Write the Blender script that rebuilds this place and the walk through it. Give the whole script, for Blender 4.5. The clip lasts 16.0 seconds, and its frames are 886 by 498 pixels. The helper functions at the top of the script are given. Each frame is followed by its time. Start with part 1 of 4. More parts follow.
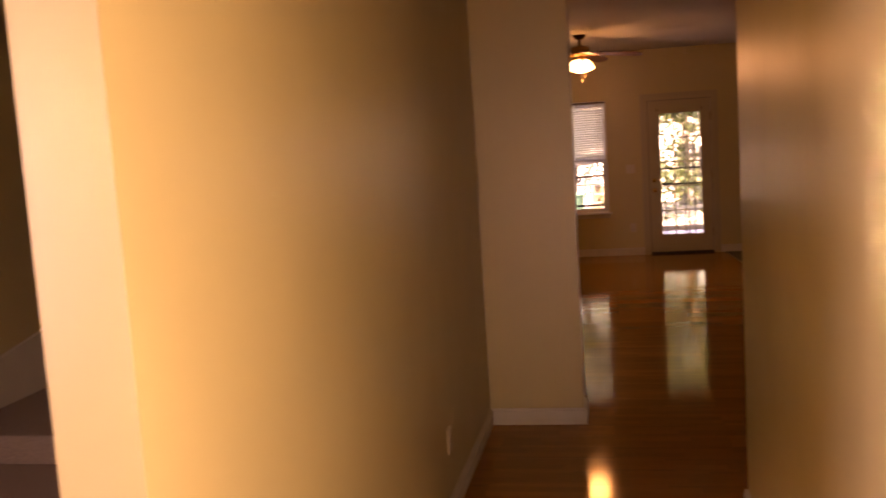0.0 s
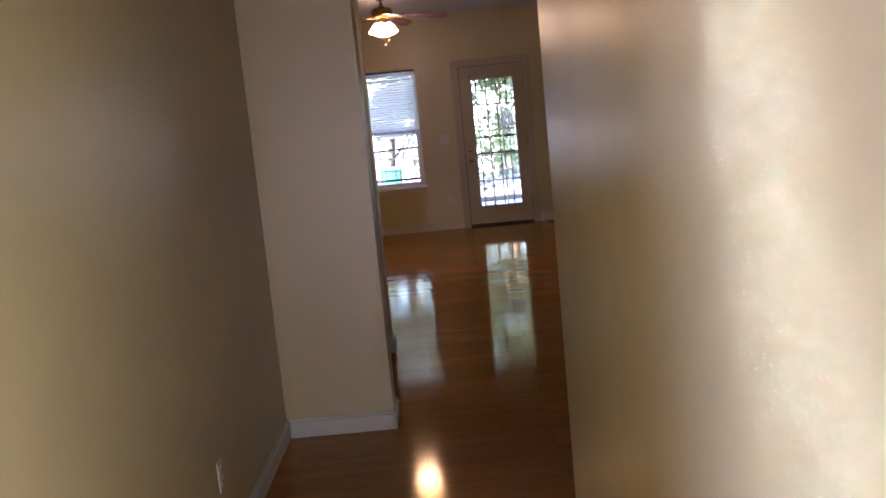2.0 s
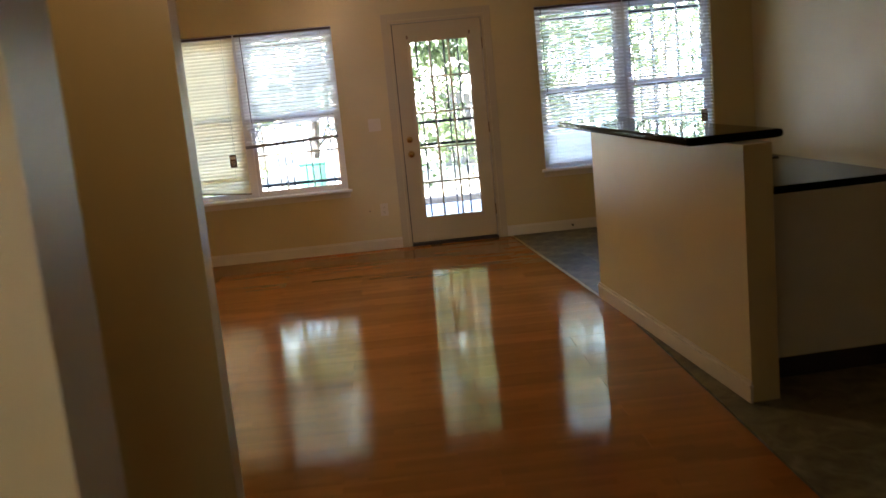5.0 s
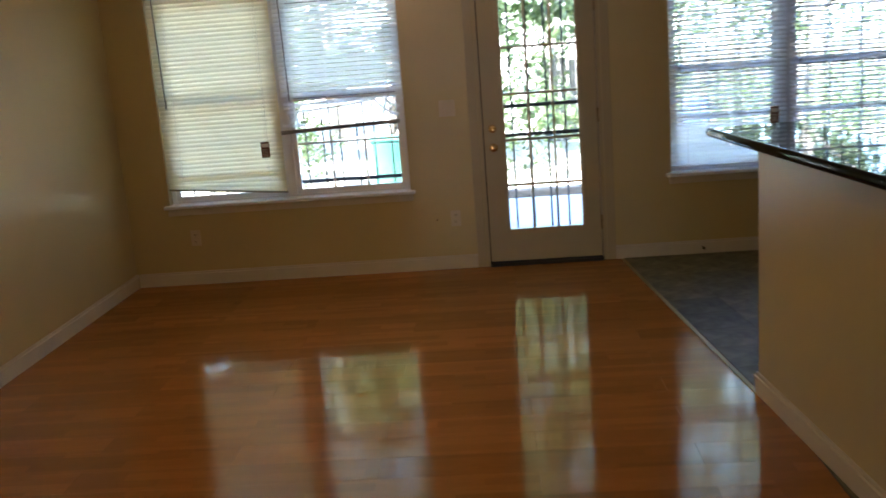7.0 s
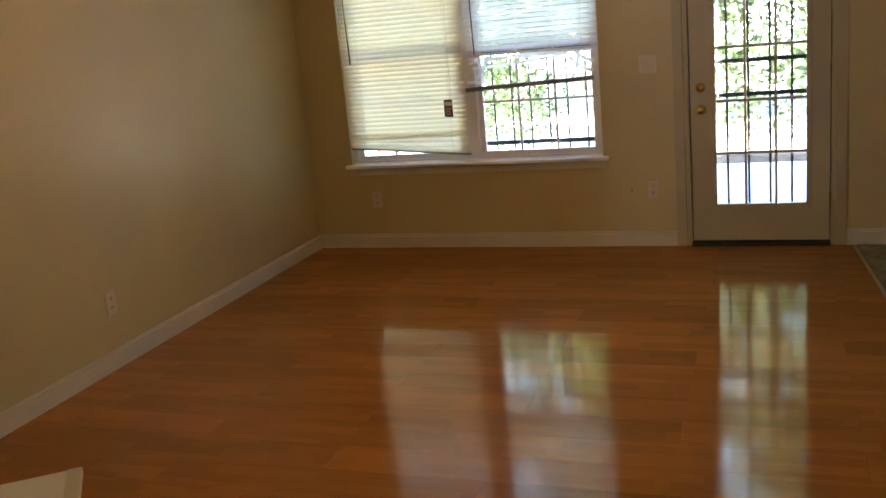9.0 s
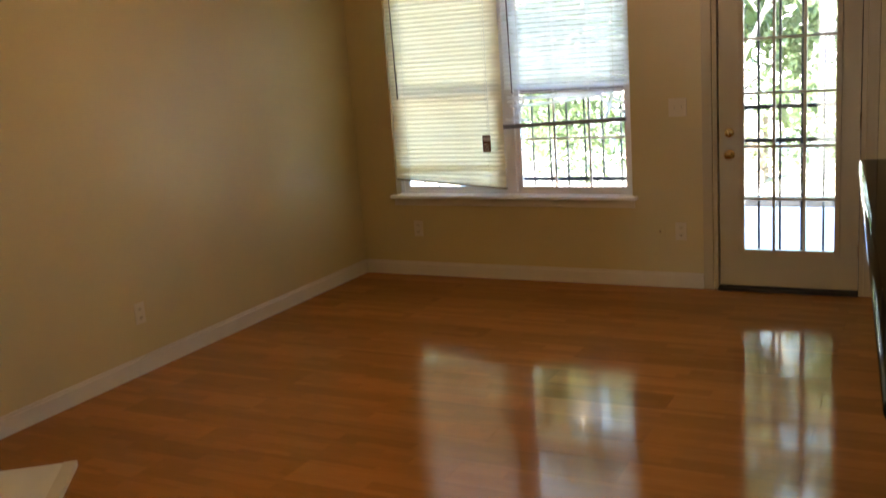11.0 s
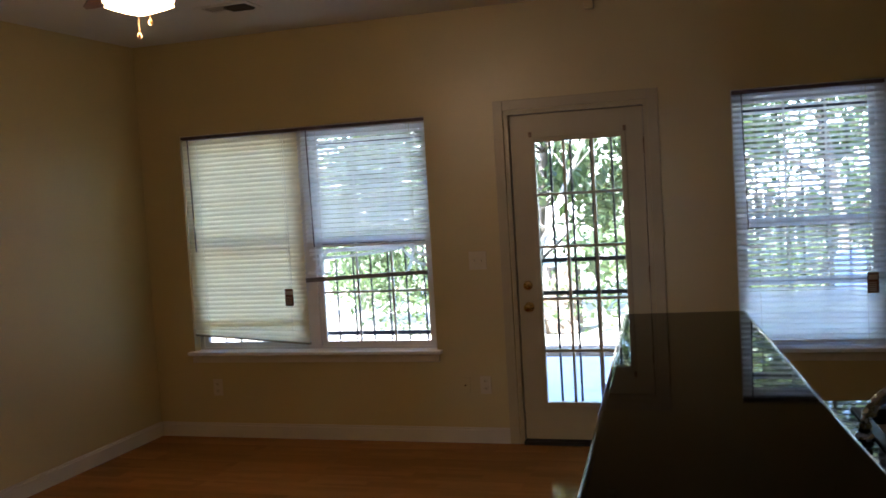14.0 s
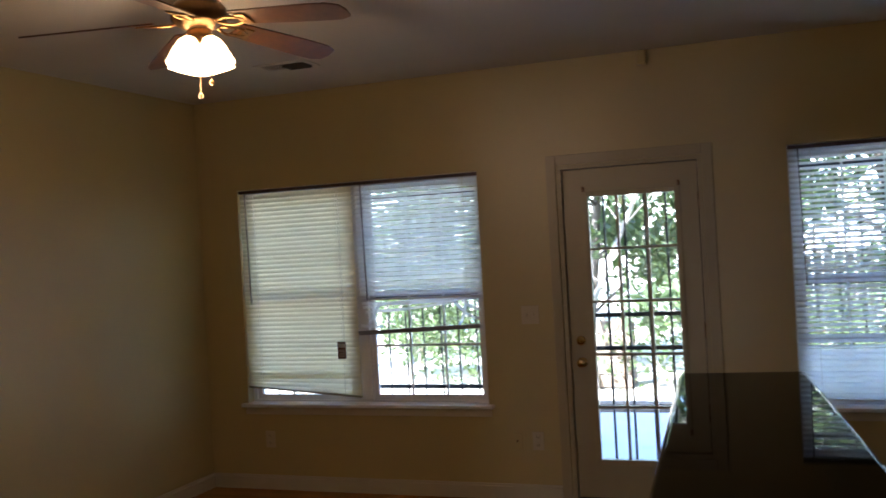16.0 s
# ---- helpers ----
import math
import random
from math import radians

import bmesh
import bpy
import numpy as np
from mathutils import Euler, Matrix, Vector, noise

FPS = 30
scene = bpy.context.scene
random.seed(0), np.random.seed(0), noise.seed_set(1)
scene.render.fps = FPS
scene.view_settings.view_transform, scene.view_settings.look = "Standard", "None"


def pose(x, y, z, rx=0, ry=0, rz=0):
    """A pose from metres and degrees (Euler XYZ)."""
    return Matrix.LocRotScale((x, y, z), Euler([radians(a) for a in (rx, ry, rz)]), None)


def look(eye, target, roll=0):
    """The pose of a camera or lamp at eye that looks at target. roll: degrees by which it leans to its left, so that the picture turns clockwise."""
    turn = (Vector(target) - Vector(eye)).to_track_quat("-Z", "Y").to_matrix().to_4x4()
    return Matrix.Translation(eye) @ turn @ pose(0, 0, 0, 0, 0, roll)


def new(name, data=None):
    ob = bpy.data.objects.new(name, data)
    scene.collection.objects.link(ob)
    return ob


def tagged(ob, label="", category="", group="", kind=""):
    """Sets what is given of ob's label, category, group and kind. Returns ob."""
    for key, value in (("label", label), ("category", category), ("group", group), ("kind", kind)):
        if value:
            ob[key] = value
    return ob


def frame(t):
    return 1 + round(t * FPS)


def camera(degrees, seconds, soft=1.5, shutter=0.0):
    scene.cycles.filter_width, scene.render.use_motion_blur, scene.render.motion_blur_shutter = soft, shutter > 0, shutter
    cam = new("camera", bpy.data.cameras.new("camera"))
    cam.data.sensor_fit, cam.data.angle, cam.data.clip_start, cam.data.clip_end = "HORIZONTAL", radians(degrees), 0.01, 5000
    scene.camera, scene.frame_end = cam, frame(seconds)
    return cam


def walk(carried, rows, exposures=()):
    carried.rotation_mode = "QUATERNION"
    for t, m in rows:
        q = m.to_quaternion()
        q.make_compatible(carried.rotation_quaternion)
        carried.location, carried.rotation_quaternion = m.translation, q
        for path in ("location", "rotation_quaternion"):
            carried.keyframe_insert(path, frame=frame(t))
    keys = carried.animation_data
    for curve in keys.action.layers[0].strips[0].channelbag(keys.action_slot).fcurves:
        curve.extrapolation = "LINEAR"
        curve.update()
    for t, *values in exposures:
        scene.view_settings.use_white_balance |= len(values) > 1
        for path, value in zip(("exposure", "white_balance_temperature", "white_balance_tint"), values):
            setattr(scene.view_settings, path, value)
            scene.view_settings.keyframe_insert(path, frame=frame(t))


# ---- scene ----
cam = camera(50.0, 16.0, soft=1.6, shutter=0.5)
PATH = [
    (0, (2.24, -13.084, 1.751), (1.871, -11.132, 1.518), -3.6),
    (0.5, (2.286, -12.996, 1.724), (2.076, -11.023, 1.477), -3.6),
    (1, (2.342, -12.887, 1.699), (2.225, -10.907, 1.441), -4.3),
    (1.5, (2.386, -12.691, 1.698), (2.318, -10.712, 1.412), -4.9),
    (2, (2.373, -12.306, 1.673), (2.352, -10.33, 1.364), -5.5),
    (2.5, (2.341, -11.858, 1.67), (2.361, -9.886, 1.339), -5.5),
    (3, (2.39, -11.3, 1.662), (2.431, -9.331, 1.317), -5.7),
    (3.5, (2.383, -10.746, 1.592), (2.449, -8.777, 1.247), -5.9),
    (4, (2.402, -10.199, 1.55), (2.499, -8.232, 1.201), -5.3),
    (4.2, (2.413, -9.94, 1.543), (2.521, -7.975, 1.188), -5.2),
    (6.3, (2.617, -7.428, 1.587), (2.63, -5.459, 1.237), -5.6),
    (6.5, (2.612, -7.248, 1.607), (2.594, -5.285, 1.224), -5.1),
    (7, (2.714, -6.794, 1.621), (2.595, -4.843, 1.199), -4.3),
    (7.5, (2.917, -6.332, 1.637), (2.551, -4.42, 1.178), -5.8),
    (8, (3.026, -6.156, 1.59), (2.433, -4.306, 1.115), -6.9),
    (10.5, (3.621, -6.059, 1.614), (2.887, -4.261, 1.136), -3.6),
    (11, (3.826, -6.036, 1.634), (2.919, -4.302, 1.222), -4.1),
    (11.5, (3.82, -6.065, 1.712), (2.957, -4.283, 1.427), -4.0),
    (12, (3.907, -5.948, 1.648), (3.073, -4.14, 1.462), -3.8),
    (12.5, (3.922, -5.907, 1.647), (3.145, -4.072, 1.467), -3.7),
    (13, (3.988, -5.819, 1.631), (3.251, -3.968, 1.452), -3.5),
    (13.5, (3.964, -5.815, 1.619), (3.305, -3.932, 1.47), -3.5),
    (14, (3.991, -5.77, 1.617), (3.392, -3.865, 1.496), -3.4),
    (14.5, (3.994, -5.783, 1.623), (3.435, -3.865, 1.529), -3.2),
    (15, (3.991, -5.749, 1.616), (3.429, -3.831, 1.558), -3.1),
    (15.5, (3.997, -5.785, 1.622), (3.389, -3.88, 1.597), -3.0),
    (16, (3.994, -5.779, 1.637), (3.296, -3.905, 1.629), -3.2),
]
# the clip's camera sets its own exposure and white balance on the way
EXPOSURES = [(0, 3.82, 10600, 65), (0.5, 3.94, 8000, 53), (1.0, 4.06, 6500, 47), (1.5, 4.18, 5700, 43), (2, 4.34, 5200, 36), (2.5, 4.68, 5000, 28), (3, 4.98, 5300, 26), (3.5, 5.05, 5800, 29), (4.2, 5.0, 5900, 26), (6.3, 4.55, 5500, 16), (7, 4.5, 5450, 15), (8, 4.68, 5700, 16), (11, 4.88, 5900, 16), (12.0, 4.3, 5700, 18), (13, 4.14, 5400, 19), (16, 3.86, 5250, 19)]
walk(cam, [(t, look(eye, target, roll)) for t, eye, target, roll in PATH], EXPOSURES)

# ---- world, sun, lamps ----
world = bpy.data.worlds.new("world")
scene.world = world
world.use_nodes = True
wn = world.node_tree.nodes
sky = wn.new("ShaderNodeTexSky")
sky.sky_type = "NISHITA"
sky.sun_disc = False
sky.sun_elevation = radians(52)
sky.sun_rotation = radians(200)
wn["Background"].inputs["Strength"].default_value = 0.15
world.node_tree.links.new(sky.outputs[0], wn["Background"].inputs["Color"])

sun_data = bpy.data.lights.new("sun", "SUN")
sun_data.energy, sun_data.angle, sun_data.color = 5.0, radians(0.6), (1.0, 0.94, 0.84)
sun = new("sun", sun_data)
# high and behind the house: the back patio lies in the house's shade, the trees are sunlit
sun.matrix_world = look((-8, -22, 30), (0, 0, 0))

# unseen fill lamp added behind the camera's start to brighten the hall
front_fill_data = bpy.data.lights.new("front_hall_fill", "AREA")
front_fill_data.shape, front_fill_data.size, front_fill_data.size_y = "RECTANGLE", 0.30, 2.0
front_fill_data.energy, front_fill_data.color = 0.7, (0.95, 0.92, 0.96)
front_fill = new("front_hall_fill", front_fill_data)
front_fill.matrix_world = look((1.885, -15.05, 1.05), (1.885, -10, 1.05))

# unseen bluish lamp added to light the hall's right wall
side_data = bpy.data.lights.new("foyer_fill", "AREA")
side_data.shape, side_data.size, side_data.size_y = "RECTANGLE", 1.3, 1.4
side_data.energy, side_data.color = 12.0, (0.44, 0.56, 1.0)
side_lamp = new("foyer_fill", side_data)
side_lamp.matrix_world = look((-1.78, -13.80, 1.5), (2.7, -11.9, 1.4))

# narrow beam added to draw the light streak on the hall wall
streak_data = bpy.data.lights.new("wall_streak_lamp", "AREA")
streak_data.shape, streak_data.size, streak_data.size_y, streak_data.spread = "RECTANGLE", 0.10, 0.8, radians(6)
streak_data.energy, streak_data.color = 0.082, (0.62, 0.80, 1.0)
streak_lamp = new("wall_streak_lamp", streak_data)
streak_lamp.matrix_world = look((-1.75, -13.45, 1.75), (2.7, -11.22, 1.48), 24)

# unseen lamp added to lift the hall's left wall
hall_fill_data = bpy.data.lights.new("hall_side_fill", "AREA")
hall_fill_data.shape, hall_fill_data.size, hall_fill_data.size_y = "RECTANGLE", 0.42, 1.7
hall_fill_data.energy, hall_fill_data.color = 2.9, (0.95, 0.94, 0.80)
hall_fill = new("hall_side_fill", hall_fill_data)
hall_fill.matrix_world = look((2.83, -12.14, 1.25), (0.0, -12.14, 1.25))

# ---- small builders ----
def mat(name):
    m = bpy.data.materials.new(name)
    m.use_nodes = True
    nt = m.node_tree
    return m, nt, nt.nodes["Principled BSDF"]


def ramp_of(nt, src, stops):
    r = nt.nodes.new("ShaderNodeValToRGB")
    while len(r.color_ramp.elements) < len(stops):
        r.color_ramp.elements.new(0.5)
    for e, (p, c) in zip(r.color_ramp.elements, stops):
        e.position, e.color = p, (*c, 1)
    nt.links.new(src, r.inputs[0])
    return r.outputs[0]


def noise_of(nt, scale, detail=4, rough=0.55, stretch=None, distortion=0.0):
    tc = nt.nodes.new("ShaderNodeTexCoord")
    n = nt.nodes.new("ShaderNodeTexNoise")
    n.inputs["Scale"].default_value, n.inputs["Detail"].default_value = scale, detail
    n.inputs["Roughness"].default_value, n.inputs["Distortion"].default_value = rough, distortion
    if stretch:
        mp = nt.nodes.new("ShaderNodeMapping")
        mp.inputs["Scale"].default_value = stretch
        nt.links.new(tc.outputs["Object"], mp.inputs[0])
        nt.links.new(mp.outputs[0], n.inputs["Vector"])
    else:
        nt.links.new(tc.outputs["Object"], n.inputs["Vector"])
    return n.outputs["Fac"]


def mixed(nt, a, b, fac, mode="MIX"):
    m = nt.nodes.new("ShaderNodeMix")
    m.data_type, m.blend_type = "RGBA", mode
    for sock, val in ((m.inputs[6], a), (m.inputs[7], b)):
        if isinstance(val, tuple):
            sock.default_value = (*val, 1)
        else:
            nt.links.new(val, sock)
    if isinstance(fac, float):
        m.inputs[0].default_value = fac
    else:
        nt.links.new(fac, m.inputs[0])
    return m.outputs[2]


def bump(nt, bsdf, src, strength, distance=0.002):
    b = nt.nodes.new("ShaderNodeBump")
    b.inputs["Strength"].default_value, b.inputs["Distance"].default_value = strength, distance
    nt.links.new(src, b.inputs["Height"])
    nt.links.new(b.outputs[0], bsdf.inputs["Normal"])


def painted(name, color, rough, spread=0.08, scale=3.0, relief=0.25, fine=160):
    """Paint: faint large blotches, fine roller relief, uneven gloss."""
    m, nt, b = mat(name)
    lo = tuple(c * (1 - spread) for c in color)
    hi = tuple(min(1, c * (1 + spread)) for c in color)
    col = ramp_of(nt, noise_of(nt, scale), [(0.3, lo), (0.7, hi)])
    nt.links.new(col, b.inputs["Base Color"])
    rr = nt.nodes.new("ShaderNodeMapRange")
    rr.inputs["To Min"].default_value, rr.inputs["To Max"].default_value = rough - 0.08, rough + 0.08
    nt.links.new(noise_of(nt, scale * 2.3), rr.inputs["Value"])
    nt.links.new(rr.outputs[0], b.inputs["Roughness"])
    bump(nt, b, noise_of(nt, fine, 3), relief, 0.0015)
    return m


WALL = painted("wall_paint", (0.455, 0.368, 0.164), 0.36, 0.05, 1.3, 0.2)
WALL.node_tree.nodes["Principled BSDF"].inputs["Specular IOR Level"].default_value = 0.75
CEIL = painted("ceiling_paint", (0.60, 0.56, 0.49), 0.9, 0.04, 1.0, 0.6, 90)
TRIM = painted("trim_paint", (0.54, 0.495, 0.385), 0.38, 0.05, 4.0, 0.1)
# the door's backlit darkness is put into its colour; the casing shares it
DOOR_BACKLIT = painted("door_paint_backlit", (0.385, 0.325, 0.195), 0.35, 0.05, 2.0, 0.12)
VINYL = painted("window_vinyl", (0.78, 0.79, 0.82), 0.4, 0.03, 5.0, 0.05)
PLATE = painted("plate_plastic", (0.53, 0.46, 0.31), 0.35, 0.03, 8.0, 0.03)
IRON = painted("black_iron", (0.015, 0.015, 0.017), 0.45, 0.3, 20, 0.3)
DARKGAP = painted("dark_rubber", (0.02, 0.018, 0.015), 0.8, 0.2, 12, 0.2)
HEARTH = painted("hearth_white", (0.66, 0.64, 0.56), 0.35, 0.05, 6.0, 0.1)
TAGM = painted("tag_card", (0.16, 0.075, 0.04), 0.6, 0.2, 30, 0.1)
TAGW = painted("tag_white", (0.7, 0.66, 0.6), 0.6, 0.05, 30, 0.05)
BIN = painted("green_plastic", (0.05, 0.15, 0.105), 0.45, 0.1, 4, 0.1)
DRUMB = painted("drum_plastic", (0.26, 0.31, 0.45), 0.5, 0.08, 4, 0.1)
# dark tone standing in for the shade inside the open duct
DUCT = painted("duct_shadow_metal", (0.075, 0.062, 0.05), 0.7, 0.15, 20, 0.2)
BRICKW = painted("outer_siding", (0.45, 0.42, 0.38), 0.8, 0.1, 3, 0.3)


def wood_floor():
    m, nt, b = mat("laminate_wood")
    oi = nt.nodes.new("ShaderNodeObjectInfo")
    grain = noise_of(nt, 6, 8, 0.65, (1.2, 22, 4), 0.6)
    c1 = ramp_of(nt, grain, [(0.15, (0.245, 0.096, 0.019)), (0.55, (0.300, 0.122, 0.026)), (0.9, (0.345, 0.148, 0.034))])
    tint = ramp_of(nt, oi.outputs["Random"], [(0.0, (0.86, 0.84, 0.82)), (0.5, (0.98, 0.98, 0.98)), (1.0, (1.10, 1.08, 1.05))])
    c2 = mixed(nt, c1, tint, 1.0, "MULTIPLY")
    # strips pressed into each board
    tc = nt.nodes.new("ShaderNodeTexCoord")
    sep = nt.nodes.new("ShaderNodeSeparateXYZ")
    nt.links.new(tc.outputs["Object"], sep.inputs[0])
    mul = nt.nodes.new("ShaderNodeMath")
    mul.operation, mul.inputs[1].default_value = "MULTIPLY", 1 / 0.0633
    nt.links.new(sep.outputs[1], mul.inputs[0])
    fl = nt.nodes.new("ShaderNodeMath")
    fl.operation = "FLOOR"
    nt.links.new(mul.outputs[0], fl.inputs[0])
    cmb = nt.nodes.new("ShaderNodeCombineXYZ")
    sx = nt.nodes.new("ShaderNodeMath")
    sx.operation, sx.inputs[1].default_value = "MULTIPLY", 2.4
    nt.links.new(sep.outputs[0], sx.inputs[0])
    off = nt.nodes.new("ShaderNodeMath")
    off.operation, off.inputs[1].default_value = "MULTIPLY_ADD", 0.37
    nt.links.new(fl.outputs[0], off.inputs[0])
    nt.links.new(sx.outputs[0], off.inputs[2])
    fx = nt.nodes.new("ShaderNodeMath")
    fx.operation = "FLOOR"
    nt.links.new(off.outputs[0], fx.inputs[0])
    nt.links.new(fx.outputs[0], cmb.inputs[0])
    nt.links.new(fl.outputs[0], cmb.inputs[1])
    nt.links.new(oi.outputs["Random"], cmb.inputs[2])
    wnz = nt.nodes.new("ShaderNodeTexWhiteNoise")
    nt.links.new(cmb.outputs[0], wnz.inputs["Vector"])
    strip = ramp_of(nt, wnz.outputs["Value"], [(0.0, (0.86, 0.85, 0.84)), (1.0, (1.08, 1.07, 1.06))])
    nt.links.new(mixed(nt, c2, strip, 1.0, "MULTIPLY"), b.inputs["Base Color"])
    rr = nt.nodes.new("ShaderNodeMapRange")
    rr.inputs["To Min"].default_value, rr.inputs["To Max"].default_value = 0.065, 0.115
    nt.links.new(noise_of(nt, 3.0, 5), rr.inputs["Value"])
    nt.links.new(rr.outputs[0], b.inputs["Roughness"])
    # satin gloss over the wood; yellow cast of reflected light put into its tint
    b.inputs["Specular IOR Level"].default_value = 0.0
    bp = nt.nodes.new("ShaderNodeBump")
    bp.inputs["Strength"].default_value, bp.inputs["Distance"].default_value = 0.045, 0.004
    nt.links.new(noise_of(nt, 2.2, 1, 0.5, (0.7, 2.0, 1)), bp.inputs["Height"])
    gl, mx, fr = (nt.nodes.new("ShaderNode" + n) for n in ("BsdfGlossy", "MixShader", "Fresnel"))
    gl.inputs["Color"].default_value = (0.98, 0.84, 0.56, 1)
    fr.inputs["IOR"].default_value = 1.36
    nt.links.new(rr.outputs[0], gl.inputs["Roughness"])
    for node in (b, gl, fr):
        nt.links.new(bp.outputs[0], node.inputs["Normal"])
    nt.links.new(fr.outputs[0], mx.inputs[0])
    nt.links.new(b.outputs[0], mx.inputs[1])
    nt.links.new(gl.outputs[0], mx.inputs[2])
    nt.links.new(mx.outputs[0], nt.nodes["Material Output"].inputs["Surface"])
    return m


def vinyl_tile():
    m, nt, b = mat("vinyl_stone")
    oi = nt.nodes.new("ShaderNodeObjectInfo")
    c = ramp_of(nt, noise_of(nt, 7, 6, 0.65, None, 0.8), [(0.3, (0.062, 0.056, 0.030)), (0.5, (0.130, 0.118, 0.062)), (0.72, (0.22, 0.205, 0.125))])
    tint = ramp_of(nt, oi.outputs["Random"], [(0, (0.8, 0.82, 0.8)), (1, (1.15, 1.12, 1.08))])
    nt.links.new(mixed(nt, c, tint, 1.0, "MULTIPLY"), b.inputs["Base Color"])
    b.inputs["Roughness"].default_value = 0.55
    b.inputs["Specular IOR Level"].default_value = 0.25
    bump(nt, b, noise_of(nt, 25, 4), 0.3, 0.002)
    return m


def granite():
    m, nt, b = mat("black_granite")
    c = ramp_of(nt, noise_of(nt, 260, 3, 0.7), [(0.45, (0.005, 0.0055, 0.0045)), (0.68, (0.012, 0.013, 0.010)), (0.8, (0.10, 0.10, 0.09))])
    nt.links.new(c, b.inputs["Base Color"])
    b.inputs["Roughness"].default_value = 0.025
    b.inputs["Specular IOR Level"].default_value = 0.05
    bump(nt, b, noise_of(nt, 12, 2), 0.02, 0.001)
    return m


def metal(name, color, rough):
    m, nt, b = mat(name)
    b.inputs["Metallic"].default_value = 1
    nt.links.new(ramp_of(nt, noise_of(nt, 30), [(0.3, tuple(c * 0.85 for c in color)), (0.7, color)]), b.inputs["Base Color"])
    rr = nt.nodes.new("ShaderNodeMapRange")
    rr.inputs["To Min"].default_value, rr.inputs["To Max"].default_value = rough * 0.7, rough * 1.4
    nt.links.new(noise_of(nt, 45), rr.inputs["Value"])
    nt.links.new(rr.outputs[0], b.inputs["Roughness"])
    return m


def glass():
    m, nt, b = mat("window_glass")
    nt.nodes.remove(b)
    out = nt.nodes["Material Output"]
    tr, gl, mx, fr = (nt.nodes.new("ShaderNode" + n) for n in ("BsdfTransparent", "BsdfGlossy", "MixShader", "Fresnel"))
    tr.inputs[0].default_value = (0.94, 0.96, 0.95, 1)
    gl.inputs["Roughness"].default_value = 0.02
    fr.inputs["IOR"].default_value = 1.45
    nt.links.new(fr.outputs[0], mx.inputs[0])
    nt.links.new(tr.outputs[0], mx.inputs[1])
    nt.links.new(gl.outputs[0], mx.inputs[2])
    nt.links.new(mx.outputs[0], out.inputs["Surface"])
    return m


def translucent(name, color, trans, share, rough=0.5):
    """A thin sheet that lets part of the light through (blind slats, leaves)."""
    m, nt, b = mat(name)
    out = nt.nodes["Material Output"]
    oi = nt.nodes.new("ShaderNodeObjectInfo")
    geo = nt.nodes.new("ShaderNodeNewGeometry")
    add = nt.nodes.new("ShaderNodeMath")
    add.operation = "ADD"
    nt.links.new(oi.outputs["Random"], add.inputs[0])
    nt.links.new(geo.outputs["Random Per Island"], add.inputs[1])
    fr = nt.nodes.new("ShaderNodeMath")
    fr.operation = "FRACT"
    nt.links.new(add.outputs[0], fr.inputs[0])
    spread = 0.35 if name.startswith("leaf") else 0.05
    c = ramp_of(nt, fr.outputs[0], [(0, tuple(v * (1 - spread) for v in color)), (1, tuple(v * (1 + spread) for v in color))])
    t = ramp_of(nt, fr.outputs[0], [(0, tuple(v * (1 - spread) for v in trans)), (1, tuple(v * (1 + spread) for v in trans))])
    nt.links.new(c, b.inputs["Base Color"])
    b.inputs["Roughness"].default_value = rough
    ts, mx = nt.nodes.new("ShaderNodeBsdfTranslucent"), nt.nodes.new("ShaderNodeMixShader")
    nt.links.new(t, ts.inputs[0])
    mx.inputs[0].default_value = share
    nt.links.new(b.outputs[0], mx.inputs[1])
    nt.links.new(ts.outputs[0], mx.inputs[2])
    nt.links.new(mx.outputs[0], out.inputs["Surface"])
    return m


def lit(name, color, strength, base):
    m, nt, b = mat(name)
    b.inputs["Base Color"].default_value = (*base, 1)
    b.inputs["Emission Color"].default_value = (*color, 1)
    b.inputs["Emission Strength"].default_value = strength
    return m


def grainy(name, stops, scale, rough, stretch=None, relief=0.4, dist=0.01):
    m, nt, b = mat(name)
    n = noise_of(nt, scale, 6, 0.65, stretch, 0.3)
    nt.links.new(ramp_of(nt, n, stops), b.inputs["Base Color"])
    b.inputs["Roughness"].default_value = rough
    bump(nt, b, n, relief, dist)
    return m


FLOORW, VINYLT, GRANITE, GLASS = wood_floor(), vinyl_tile(), granite(), glass()
BRASS = metal("brass", (0.86, 0.62, 0.24), 0.2)
AGED = metal("aged_brass", (0.42, 0.26, 0.10), 0.34)
DULLBRASS = metal("worn_brass_strip", (0.46, 0.36, 0.17), 0.48)
BRONZE = metal("antique_bronze", (0.20, 0.12, 0.06), 0.32)
SINKB = painted("black_composite", (0.012, 0.012, 0.011), 0.5, 0.2, 14, 0.2)
STEEL = metal("stainless_steel", (0.6, 0.61, 0.63), 0.25)
SLAT = translucent("blind_vinyl", (0.80, 0.74, 0.57), (0.95, 0.88, 0.66), 0.58, 0.45)
RAILG = painted("blind_rail_grey", (0.24, 0.235, 0.25), 0.45, 0.08, 9.0, 0.1)
# olive tone carries the bottom rail's shade on its room side
RAIL_SHADED = painted("blind_rail_shaded", (0.26, 0.235, 0.16), 0.5, 0.08, 9.0, 0.1)
SLATW = translucent("blind_white", (0.84, 0.87, 0.97), (0.94, 0.97, 1.0), 0.66, 0.4)
LEAF = translucent("leaf_green", (0.072, 0.100, 0.042), (0.125, 0.175, 0.05), 0.42, 0.4)
LEAFD = translucent("leaf_dark", (0.055, 0.08, 0.03), (0.09, 0.13, 0.03), 0.38, 0.4)
